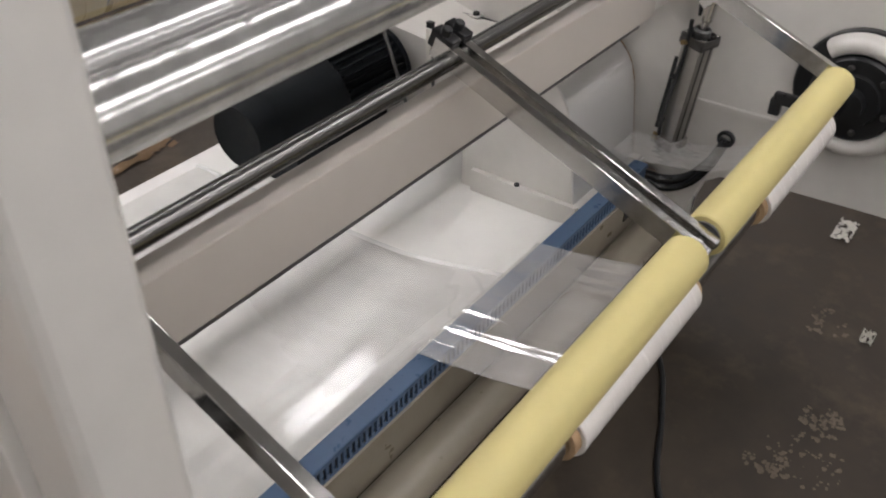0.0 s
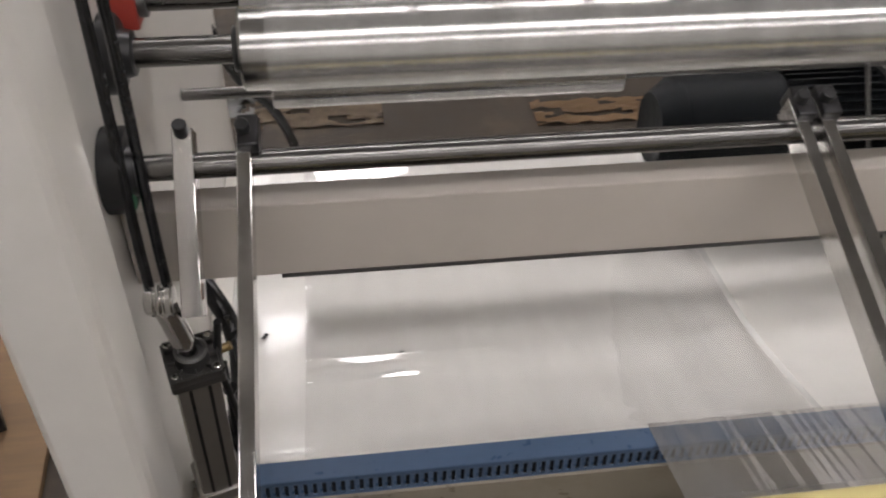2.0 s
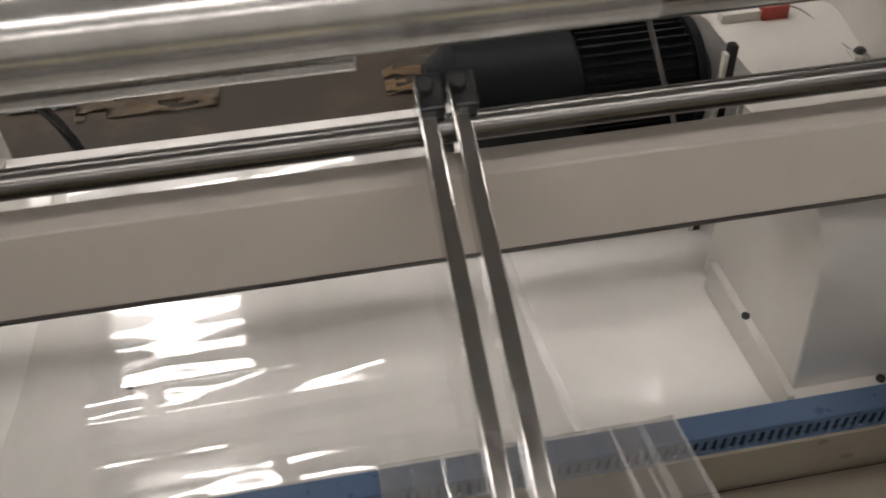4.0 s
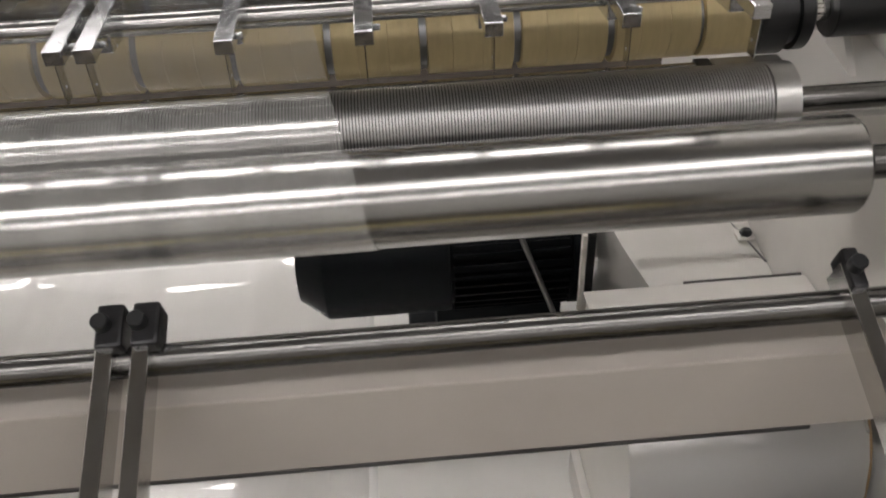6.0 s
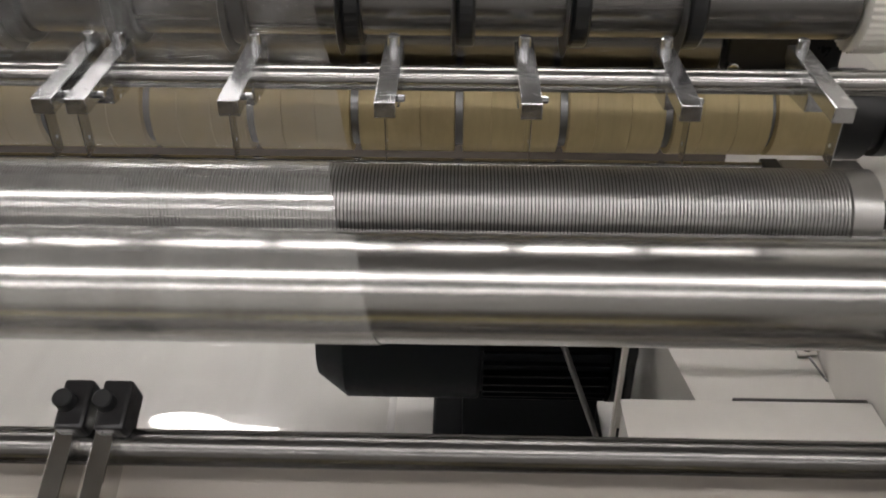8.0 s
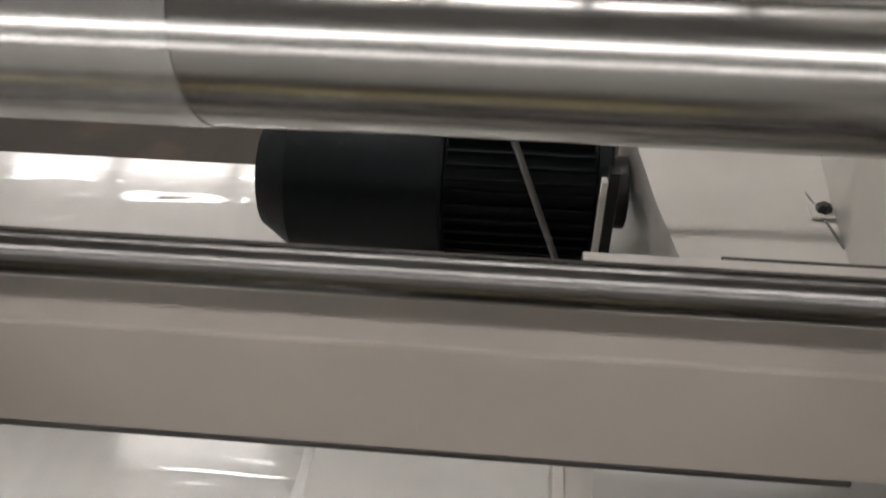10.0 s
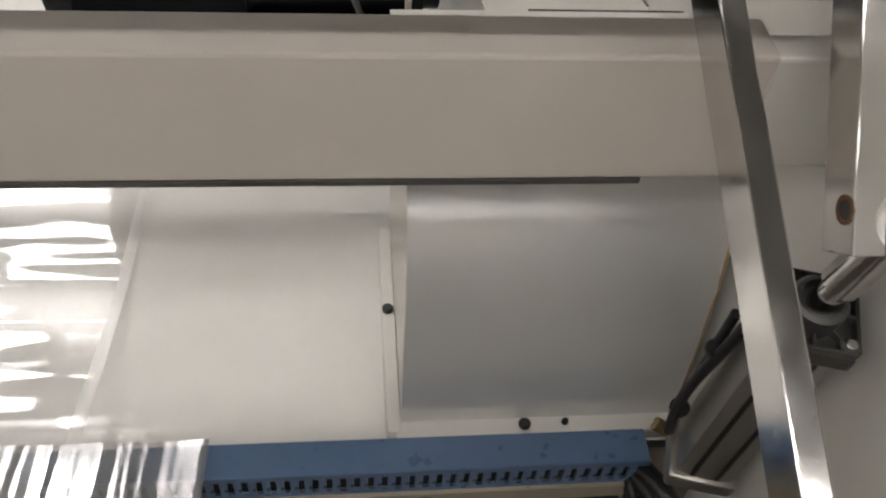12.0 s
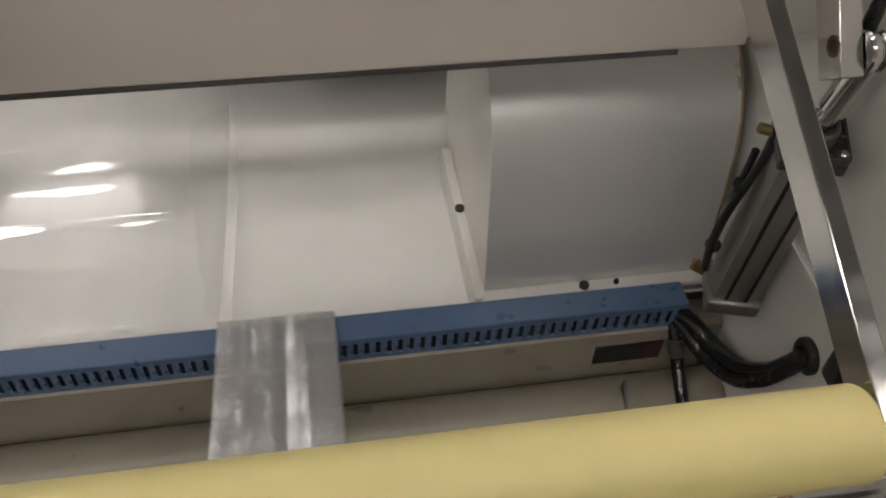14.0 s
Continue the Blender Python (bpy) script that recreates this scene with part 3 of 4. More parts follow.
# ---- air cylinders ----
def air_cylinder(x, s):
    t = thing("air_cylinder", "grey aluminium air cylinder with a steel rod end", "air cylinder", "air cylinders")
    a, b = Vector((x, -0.066, 0.525)), Vector((x - 0.010 * s, -0.100, 0.808))
    m = Matrix.Translation(a) @ (b - a).to_track_quat("Z", "Y").to_matrix().to_4x4()
    n = (b - a).length
    bm = bm_new()
    box(bm, -0.031, 0.031, -0.031, 0.031, 0, 0.024, 0.004, m)
    part("end_cap", bm, ALU, t)
    bm = bm_new()
    box(bm, -0.031, 0.031, -0.031, 0.031, n - 0.024, n - 0.008, 0.003, m)
    for c, d in ((-1, 0), (1, 0), (0, -1), (0, 1)):
        box(bm, c * 0.0297 - (0.0013 if c else 0.028), c * 0.0297 + (0.0013 if c else 0.028), d * 0.0297 - (0.0013 if d else 0.028), d * 0.0297 + (0.0013 if d else 0.028), n - 0.0085, n - 0.0005, 0.0004, m, 1)
    part("head_cap", bm, CAP, t, "dark cast head cap with open pockets")
    for k in range(8):
        bm = bm_new()
        box(bm, 0.017, 0.0285 if k % 2 == 0 else 0.030, -0.0013, 0.0013, n - 0.0085, n - 0.001, 0.0004, m @ pose(0, 0, 0, 0, 0, 45 * k), 1)
        part("rib", bm, CAP, t)
    for c in (-1, 1):
        for d in (-1, 1):
            bm = bm_new()
            stick(bm, m @ Vector((0.0235 * c, 0.0235 * d, n - 0.0085)), m @ Vector((0.0235 * c, 0.0235 * d, n)), 0.0068, 16)
            part("corner_boss", bm, CAP, t)
    bm = bm_new()
    for c in (-0.011, 0.011):
        box(bm, c - 0.002, c + 0.002, -0.0270, -0.0262, 0.026, n - 0.026, 0.0, m)
    part("groove", bm, BLOCK, t, "dark grooves along the barrel")
    for i in (-1, 1):
        for j in (-1, 1):
            bm = bm_new()
            stick(bm, m @ Vector((0.0235 * i, 0.0235 * j, n - 0.002)), m @ Vector((0.0235 * i, 0.0235 * j, n + 0.0025)), 0.0042, 12)
            part("cap_screw", bm, STEEL, t)
    bm = bm_new()
    prof = []
    for k in range(48):
        ang = 2 * math.pi * k / 48
        c, si = math.cos(ang), math.sin(ang)
        r = 0.0265 / max(abs(c), abs(si)) ** 0.72
        prof.append((r * c, r * si))
    lo = [bm.verts.new(m @ Vector((p, q, 0.023))) for p, q in prof]
    hi = [bm.verts.new(m @ Vector((p, q, n - 0.021))) for p, q in prof]
    for k in range(48):
        bm.faces.new((lo[k], lo[(k + 1) % 48], hi[(k + 1) % 48], hi[k]))
    part("barrel", bm, ALU, t)
    bm = bm_new()
    lathe(bm, [(0, 0.0195), (0.019, 0.0195), (0.022, 0.0170), (0.022, 0.0145), (0.015, 0.0135), (0.015, 0.006)], 32, m @ pose(0, 0, n - 0.008, 0, -90, 0))
    part("collar", bm, DULL, t)
    joint = Vector((x + 0.004 * s, -0.109, 0.898))
    bm = bm_new()
    stick(bm, b, joint, 0.0095, 24)
    part("rod", bm, STEEL, t)
    bm = bm_new()
    stick(bm, b + (joint - b) * 0.30, b + (joint - b) * 0.96, 0.0135, 24, 0.003)
    part("rod_eye", bm, STEEL, t)
    bm = bm_new()
    for p, q, r in ((x - 0.008 * s, x + 0.001 * s, 0.0178), (x + 0.001 * s, x + 0.004 * s, 0.0145), (x + 0.004 * s, x + 0.009 * s, 0.0178), (x + 0.009 * s, x + 0.011 * s, 0.012), (x + 0.011 * s, x + 0.022 * s, 0.0152)):
        lathe(bm, [(p, r - 0.002), (p + 0.002 * s, r), (q - 0.002 * s, r), (q, r - 0.002)], 24, Matrix.Translation((0, -0.109, 0.904)))
    part("joint_nut", bm, STEEL, t, "steel ball joint and nut")
    for k in (0, 1):
        bm = bm_new()
        stick(bm, m @ Vector((-0.034 * s, 0.012, 0.02 + 0.012 * k)), m @ Vector((-0.050 * s, 0.012, 0.03 + 0.012 * k)), 0.004, 12)
        part("fitting", bm, BRASS, t, "brass air fitting")
    pts = [m @ Vector((-0.036 * s, 0.020, 0.05 + 0.03 * k)) for k in range(7)]
    hose("air_tube", pts, 0.0042, BLACK, t, "thin black air tube")
    hose("air_tube", [m @ Vector((-0.036 * s - 0.006 * s * math.sin(k * 0.7), 0.008, 0.035 + 0.032 * k)) for k in range(10)], 0.0048, BLACK, t, "black air tube tied along the barrel")
    for h in (0.075, 0.185):
        bm = bm_new()
        lathe(bm, [(-0.002, 0.009), (0.002, 0.009)], 16, m @ Matrix.Translation((-0.037 * s, 0.013, h)) @ pose(0, 0, 0, 0, -90, 0))
        part("cable_tie", bm, BLACK, t)
    bm = bm_new()
    stick(bm, m @ Vector((-0.031 * s, 0.010, n - 0.016)), m @ Vector((-0.047 * s, 0.010, n - 0.012)), 0.0055, 12)
    part("fitting", bm, BRASS, t, "brass air fitting")
    return t


air_cylinder(1.421, 1)
air_cylinder(-0.092, -1)


def loose_hose(name, label, pts, r):
    t = thing(name, label, "hose")
    hose("tube", pts, r, RUBBER, t)
    return t


loose_hose("cable_hose", "thick black taped cable bundle beside the deck", [(-0.130, 0.23, 0.65), (-0.108, 0.195, 0.65), (-0.074, 0.150, 0.59), (-0.068, 0.09, 0.55), (-0.074, 0.03, 0.515), (-0.06, -0.012, 0.452)], 0.015)
for dx, dz, r in ((0.0, 0.0, 0.0115), (-0.007, -0.018, 0.0105), (0.003, -0.010, 0.007)):
    loose_hose("cable_hose", "glossy black cable bundle from the wiring duct into the side plate", [(1.378, -0.018, 0.446 + dz * 0.3), (1.400 + dx, -0.034, 0.440 + dz * 0.5), (1.424 + dx, -0.068, 0.428 + dz), (1.436 + dx, -0.118, 0.446 + dz), (1.440 + dx, -0.158, 0.492 + dz * 0.8), (1.443, -0.182, 0.542 + dz * 0.4), (1.452, -0.188, 0.565)], r)
drop = loose_hose("cable_hose", "short dark cable drop below the wiring duct", [(1.385, -0.03, 0.430), (1.391, -0.052, 0.405), (1.393, -0.062, 0.385), (1.392, -0.092, 0.366), (1.390, -0.125, 0.345), (1.390, -0.133, 0.30)], 0.0085)
bm = bm_new()
stick(bm, (1.388, -0.046, 0.412), (1.393, -0.060, 0.390), 0.0115, 20, 0.003)
part("gland", bm, CAP, drop, "dark cable gland")
loose_hose("air_hose", "black air hose hanging down the side plate", [(-0.118, 0.03, 1.45), (-0.116, 0.015, 1.25), (-0.113, 0.0, 1.08), (-0.108, -0.03, 0.96), (-0.102, -0.055, 0.84)], 0.006)
loose_hose("air_hose", "black air hose hanging down the side plate", [(-0.135, 0.02, 1.45), (-0.131, 0.0, 1.25), (-0.128, -0.02, 1.08), (-0.124, -0.045, 0.96), (-0.120, -0.06, 0.84)], 0.006)
loose_hose("air_hose", "black air hose hanging down the side plate", [(1.445, 0.02, 1.30), (1.445, -0.03, 1.10), (1.440, -0.07, 0.98), (1.432, -0.08, 0.90), (1.43, -0.085, 0.84)], 0.007)


# ---- motor and drive covers behind the beam ----
def motor():
    t = thing("motor", "black electric motor with a finned body", "motor")
    c = Matrix.Translation((0, 0.62, 0.62))
    bm = bm_new()
    lathe(bm, [(0.726, 0.05), (0.722, 0.072), (0.768, 0.106), (0.97, 0.106), (0.975, 0.104)], 48, c)
    part("fan_cover", bm, MOTOR, t, "smooth dark fan cover")
    bm = bm_new()
    rod(bm, 0.975, 1.175, 0.62, 0.62, 0.094, 48)
    part("body", bm, MOTOR, t)
    bm = bm_new()
    box(bm, 0.98, 1.17, -0.002, 0.002, 0.092, 0.107)
    me = finish(bm)
    me.materials.append(MOTOR)
    for k in range(36):
        f = new("fin", me)
        f.parent = t
        f.matrix_basis = c @ pose(0, 0, 0, 10 * k, 0, 0)
    bm = bm_new()
    lathe(bm, [(1.175, 0.108), (1.19, 0.108), (1.195, 0.10)], 48, c)
    part("flange", bm, MOTOR, t)
    # foot widened in black to stand for the shade under the motor too
    bm = bm_new()
    box(bm, 0.90, 1.19, 0.585, 0.74, 0.384, 0.42, 0.006)
    box(bm, 0.95, 1.17, 0.575, 0.69, 0.415, 0.545, 0.004)
    part("foot_and_shade", bm, MOTOR, t)
    bm = bm_new()
    stick(bm, (1.052, 0.49, 0.815), (1.185, 0.49, 0.44), 0.0045, 12)
    part("brace", bm, DULL, t)
    return t


motor()


def drive_cover():
    t = thing("drive_cover", "white painted cover over the drive gearbox", "cover")
    c = Matrix.Translation((0, 0.62, 0.62))
    bm = bm_new()
    prof = [(0.345, 0.41), (0.345, 0.668), (0.36, 0.678), (0.50, 0.692)] + arc(0.62, 0.60, 0.118, 100, -10, 12) + [(0.735, 0.41)]
    for v in prism(bm, prof, 1.222, 1.4545):
        if v.co.x < 1.3 and v.co.y < 0.60:
            v.co.x += 0.055 * (0.60 - v.co.y) / 0.255
    part("belt_cover", bm, WHITE, t)
    bm = bm_new()
    rod(bm, 1.196, 1.222, 0.62, 0.62, 0.05, 32)
    part("hub", bm, BLACK, t, "black coupling hub")
    bm = bm_new()
    box(bm, 1.425, 1.4535, 0.485, 0.52, 0.6915, 0.697, 0.001)
    part("tab", bm, WHITE, t)
    bm = bm_new()
    lathe(bm, [(0, 0.010), (0.006, 0.010), (0.009, 0.006)], 6, Matrix.Translation((1.441, 0.500, 0.697)) @ pose(0, 0, 0, 0, -90, 0))
    part("bolt", bm, BLACK, t, "black bolt head")
    hose("seam", [(1.4535, 0.44, 0.687), (1.440, 0.489, 0.693), (1.418, 0.555, 0.702), (1.392, 0.625, 0.7185), (1.38, 0.66, 0.7115)], 0.0016, DULL, t, "dark seam between cover sheets")
    return t


drive_cover()


def terminal_box():
    t = thing("terminal_box", "small dark red terminal block on the white drive cover", "terminal block")
    bm = bm_new()
    box(bm, 1.312, 1.360, 0.604, 0.638, 0.7145, 0.741, 0.003)
    part("block", bm, RED, t)
    bm = bm_new()
    box(bm, 1.240, 1.3115, 0.610, 0.632, 0.7145, 0.733, 0.002)
    part("white_end", bm, NYLON, t, "white plastic end")
    return t


terminal_box()


# ---- slitting section ----
def knife_shaft():
    t = thing("knife_shaft", "steel shaft carrying black slitting knife holders", "knife shaft", at=(0, 0.27, 1.274))
    bm = bm_new()
    rod(bm, -0.149, 1.272, 0, 0, 0.032, 48)
    part("shaft", bm, SHAFT, t)
    for k in range(13):
        x = 1.127 - 0.0965 * k
        h = new("knife_holder", bpy.data.meshes.new("h"))
        bm = bm_new()
        lathe(bm, [(x, 0.031), (x, 0.039), (x + 0.003, 0.041), (x + 0.014, 0.041), (x + 0.016, 0.039), (x + 0.016, 0.031)], 40)
        bm.to_mesh(h.data)
        bm.free()
        h.data.materials.append(BLACK)
        h.parent = t
        bm = bm_new()
        lathe(bm, [(x - 0.004, 0.031), (x - 0.0035, 0.0485), (x - 0.003, 0.0495), (x - 0.001, 0.041), (x - 0.0002, 0.031)], 48)
        part("blade", bm, DULL, h, "thin round steel blade")
    bm = bm_new()
    rod(bm, 1.326, 1.454, 0, 0, 0.016, 32)
    part("journal", bm, STEEL, t)
    bm = bm_new()
    prof = []
    for k in range(120):
        a = 2 * math.pi * k / 120
        r = 0.0435 if (k % 3) < 2 else 0.0408
        prof.append((r * math.cos(a), r * math.sin(a)))
    prism(bm, prof, 1.275, 1.303)
    part("gear", bm, NYLON, t, "white nylon gear wheel")
    return t


KNIFE = knife_shaft()


def anvil_roller():
    t = thing("anvil_roller", "tan rubber ringed roller with dark slit gaps", "roller", at=(0, 0.290, 1.160))
    for k in range(-1, 13):
        x = 1.127 - 0.0965 * k
        bm = bm_new()
        lathe(bm, [(x + 0.0075, 0.037), (x + 0.0085, 0.040), (x + 0.033, 0.040), (x + 0.0335, 0.0392), (x + 0.034, 0.040), (x + 0.064, 0.040), (x + 0.0645, 0.0392), (x + 0.065, 0.040), (x + 0.0955, 0.040), (x + 0.0965, 0.037)] if x + 0.0965 < 1.29 else [(x + 0.004, 0.037), (x + 0.005, 0.040), (1.284, 0.040), (1.285, 0.037)], 48)
        part("ring", bm, TAN, t)
    bm = bm_new()
    rod(bm, -0.03, 1.287, 0, 0, 0.034, 40)
    part("core", bm, DULL, t)
    bm = bm_new()
    lathe(bm, [(1.287, 0.02), (1.287, 0.040), (1.291, 0.043), (1.316, 0.043), (1.319, 0.034), (1.328, 0.034), (1.329, 0.040), (1.342, 0.040), (1.345, 0.036), (1.345, 0.012)], 40)
    part("collar", bm, BLACK, t, "black end collar")
    bm = bm_new()
    rod(bm, 1.345, 1.372, 0, 0, 0.012, 32)
    part("journal", bm, STEEL, t)
    bm = bm_new()
    rod(bm, 1.372, 1.454, 0, 0, 0.030, 32)
    part("bearing_block", bm, BLACK, t)
    return t


ANVIL = anvil_roller()


def bracket_rail():
    t = thing("blade_rail", "chromed rail that carries the blade brackets", "rail")
    bm = bm_new()
    rod(bm, -0.149, 1.454, 0.200, 1.229, 0.0105, 32)
    part("rod", bm, CHROME, t)
    return t


bracket_rail()


def blade_bracket(x):
    t = thing("blade_bracket", "zinc plated blade bracket clamped on the rail", "bracket", "blade brackets", at=(x, 0, 0))
    bm = bm_new()
    arm_bar(bm, -0.008, 0.008, (0.224, 1.246), (0.106, 1.243), 0.013, 0.0008)
    part("bar", bm, ZINC, t)
    bm = bm_new()
    arm_bar(bm, -0.0075, 0.0075, (0.220, 1.228), (0.160, 1.233), 0.024, 0.001)
    part("clamp", bm, ZINC, t)
    bm = bm_new()
    stick(bm, (0, 0.212, 1.250), (0, 0.212, 1.262), 0.0052, 16)
    part("screw", bm, ZINC, t)
    bm = bm_new()
    stick(bm, (0.0075, 0.128, 1.243), (0.014, 0.128, 1.243), 0.003, 12)
    part("side_screw", bm, ZINC, t)
    bm = bm_new()
    box(bm, -0.0004, 0.0004, 0.106, 0.122, 1.200, 1.238)
    part("blade", bm, ZINC, t, "thin steel blade")
    return t


brackets = [0.205, 0.32, 0.43, 0.54, 0.630, 0.655, 0.768, 0.883, 0.991, 1.107, 1.218]
br0 = blade_bracket(brackets[0])
for x in brackets[1:]:
    copy_thing(br0, pose(x, 0, 0))


def lower_rail():
    t = thing("guide_bar", "thin chromed guide bar above the grooved roller", "bar")
    bm = bm_new()
    rod(bm, -0.149, 1.23, 0.235, 1.128, 0.007, 24)
    part("bar", bm, CHROME, t)
    bm = bm_new()
    box(bm, 1.215, 1.232, 0.222, 0.244, 1.114, 1.136, 0.002)
    part("clip", bm, BLACK, t)
    bm = bm_new()
    box(bm, 1.232, 1.305, 0.224, 0.242, 1.114, 1.136, 0.002)
    part("holder", bm, ALU, t)
    return t


lower_rail()


def shaft_bracket():
    t = thing("shaft_bracket", "cream cast bracket holding the knife shaft at the side plate", "bracket")
    bm = bm_new()
    prism(bm, [(0.385, 1.36), (0.392, 1.28), (0.375, 1.205), (0.335, 1.165), (0.335, 1.145), (0.505, 1.145), (0.505, 1.165), (0.472, 1.205), (0.458, 1.28), (0.462, 1.36)], 1.395, 1.4545)
    bmesh.ops.bevel(bm, geom=bm.edges[:], offset=0.003, segments=2, affect="EDGES")
    part("casting", bm, NYLON, t)
    bm = bm_new()
    box(bm, 1.312, 1.334, 0.250, 0.290, 1.254, 1.294, 0.002)
    part("clamp_block", bm, ALU, t, "bright square clamp block")
    return t


shaft_bracket()


def rear_guide_roller():
    t = thing("guide_roller", "polished steel guide roller behind the slitting knives", "roller")
    bm = bm_new()
    rod(bm, -0.13, 1.19, 0.375, 1.205, 0.045, 48)
    part("shell", bm, SHAFT, t)
    bm = bm_new()
    rod(bm, -0.149, -0.13, 0.375, 1.205, 0.015, 24)
    part("journal", bm, STEEL, t)
    bm = bm_new()
    rod(bm, 1.19, 1.20, 0.375, 1.205, 0.015, 24)
    part("journal", bm, STEEL, t)
    return t


rear_guide_roller()


def knife_drive_block():
    t = thing("drive_block", "black steel block behind the knife shaft", "block")
    bm = bm_new()
    box(bm, 1.20, 1.312, 0.345, 0.40, 1.175, 1.235, 0.003)
    part("block", bm, BLOCK, t)
    bm = bm_new()
    stick(bm, (1.205, 0.344, 1.185), (1.205, 0.334, 1.185), 0.006, 12)
    part("stud", bm, STEEL, t, "small bright stud")
    return t


knife_drive_block()


def gusset():
    t = thing("gusset", "white painted gusset plate below the anvil bearing", "gusset")
    bm = bm_new()
    prism(bm, [(0.205, 1.075), (0.355, 1.098), (0.355, 1.105), (0.205, 1.083)], 1.325, 1.4545)
    part("shelf", bm, WHITE, t)
    bm = bm_new()
    prism(bm, [(0.255, 1.084), (0.33, 1.095), (0.33, 1.122), (0.30, 1.128)], 1.402, 1.410)
    part("web_plate", bm, WHITE, t)
    return t


gusset()


# ---- winding shaft with rolls ----
def winding_shaft():
    t = thing("winding_shaft", "steel winding shaft below the yellow rollers", "shaft", at=(0, -0.410, 0.763))
    bm = bm_new()
    rod(bm, -0.149, 1.44, 0, 0, 0.020, 40)
    part("shaft", bm, STEEL, t)
    return t


WIND = winding_shaft()


def film_roll(x0, x1):
    t = thing("film_roll", "roll of clear film wound on a brown card core", "film roll", "film rolls on the winding shaft", at=(0, -0.410, 0.763))
    bm = bm_new()
    lathe(bm, [(x0 - 0.014, 0.0205), (x0 - 0.014, 0.028), (x1 + 0.014, 0.028), (x1 + 0.014, 0.0205)], 40, caps=False)
    part("core", bm, CARD, t, "brown card core")
    bm = bm_new()
    lathe(bm, [(x0, 0.0285), (x0, 0.033), (x0 + 0.002, 0.0345), (x1 - 0.002, 0.0345), (x1, 0.033), (x1, 0.0285)], 48, caps=False)
    part("film_layer", bm, ROLLWHITE, t, "glossy white wound film")
    return t


ROLLS = [film_roll(0.30, 0.63), film_roll(0.905, 1.24)]


# ---- film ----
def web(prof, x0, x1, nx, wave, name, material, label, parent=None, seed=0.0, fx=22.0, fy=2.5, slant=0.0):
    bm = bm_new()
    grid = []
    for i in range(nx + 1):
        row = []
        for k, (y, z) in enumerate(prof):
            x = x0 + (x1 + slant * k / (len(prof) - 1) - x0) * i / nx
            h = wave * noise.noise(Vector((x * fx + seed, y * fy, seed))) + 0.35 * wave * noise.noise(Vector((x * fx * 2.7 + seed, y * fy * 1.7, seed + 7)))
            row.append(bm.verts.new((x, y, z + h)))
        grid.append(row)
    for a, b in zip(grid, grid[1:]):
        for k in range(len(prof) - 1):
            bm.faces.new((a[k], b[k], b[k + 1], a[k + 1]))
    return part(name, bm, material, parent, label, smooth=80)


film_top = thing("film_web", "clear film web running over the slitting and chrome rollers", "film web")
WEB_UPPER = web(arc(0.1806, 1.1143, 0.0412, 70, 200, 16), 0.03, 0.843, 60, 0.0, "web", FILM_ROLL, "clear film", film_top, slant=0.016)
WEB_LOWER = web(arc(0.1005, 1.0874, 0.0486, 85, 280, 26), 0.03, 0.861, 60, 0.0, "web", FILM_ROLL, "clear film", film_top, slant=0.028)

fall = [(0.19, 1.85), (0.212, 1.40), (0.2165, 1.27), (0.2165, 1.229), (0.206, 1.16)]
web(fine(fall, 4), 0.03, 0.800, 40, 0.0, "web", FILM_VEIL, "clear film", film_top, slant=0.040)

back = [(0.145, 1.0660), (0.21, 0.955), (0.29, 0.86), (0.46, 0.655)]
web(fine(back, 3), 0.03, 0.998, 40, 0.0, "web", FILM_BACK, "clear film", film_top)

film_low = thing("film_web", "clear shiny film lying across the white deck", "film web")
flat = [(0.003, 0.4725), (0.06, 0.4575), (0.12, 0.4420), (0.19, 0.4250), (0.26, 0.4125), (0.35, 0.4065), (0.50, 0.4025), (0.65, 0.3985), (0.80, 0.3945), (0.92, 0.3915)]
web(fine(flat, 14), 0.02, 0.83, 60, 0.0010, "web", FILM, "clear film", film_low, 3.0, 4.0, 21.0)

web(fine([(y, z + 0.003) for y, z in flat], 6), 0.819, 0.833, 4, 0.0008, "folded_edge", FILM_FOLD, "bright folded film edge", film_low, 5.0, 9.0, 6.0)
def film_strip(line, cuts, wave, material, label, sd, at=(0, 0, 0)):
    """A strip in side-by-side lengths, so that it can gather."""
    t = thing("film_strip", label, "film strip", "film strips", at=at)
    line = [(y - at[1], z - at[2]) for y, z in line]
    webs = [web(fine(line, 5), a, b, int(480 * (b - a)), wave, "web", material, "wrinkled film", t, sd, 30.0, 1.6) for a, b in zip(cuts, cuts[1:])]
    for x, w in ((cuts[0], webs[0]), (cuts[-1], webs[-1])):
        web(fine([(y, z + 0.0006) for y, z in line], 4), x - 0.0013, x + 0.0013, 1, wave, "selvedge", FILM_TAIL, "slightly thicker film edge", w, sd, 30.0, 1.6)
    return t, webs


STRIP = film_strip([(0.004, 0.4755), (-0.06, 0.486), (-0.16, 0.506), (-0.27, 0.535), (-0.345, 0.57), (-0.368, 0.60), (-0.374, 0.70), (-0.3745, 0.755)], (0.547, 0.684, 0.820, 0.957), 0.0030, FILM_STRIP, "wrinkled silvery film strip drawn from the deck to the winding shaft", 1.0)[1]
TAIL = film_strip([(-0.002, 0.562), (-0.05, 0.566), (-0.10, 0.570), (-0.16, 0.578), (-0.22, 0.592), (-0.28, 0.618), (-0.330, 0.660), (-0.362, 0.72), (-0.3765, 0.80)], (1.247, 1.366), 0.0024, FILM_STRIP, "loose silvery film tail hanging from the yellow press roller", 4.0, (0, -0.412, 0.8313))[0]


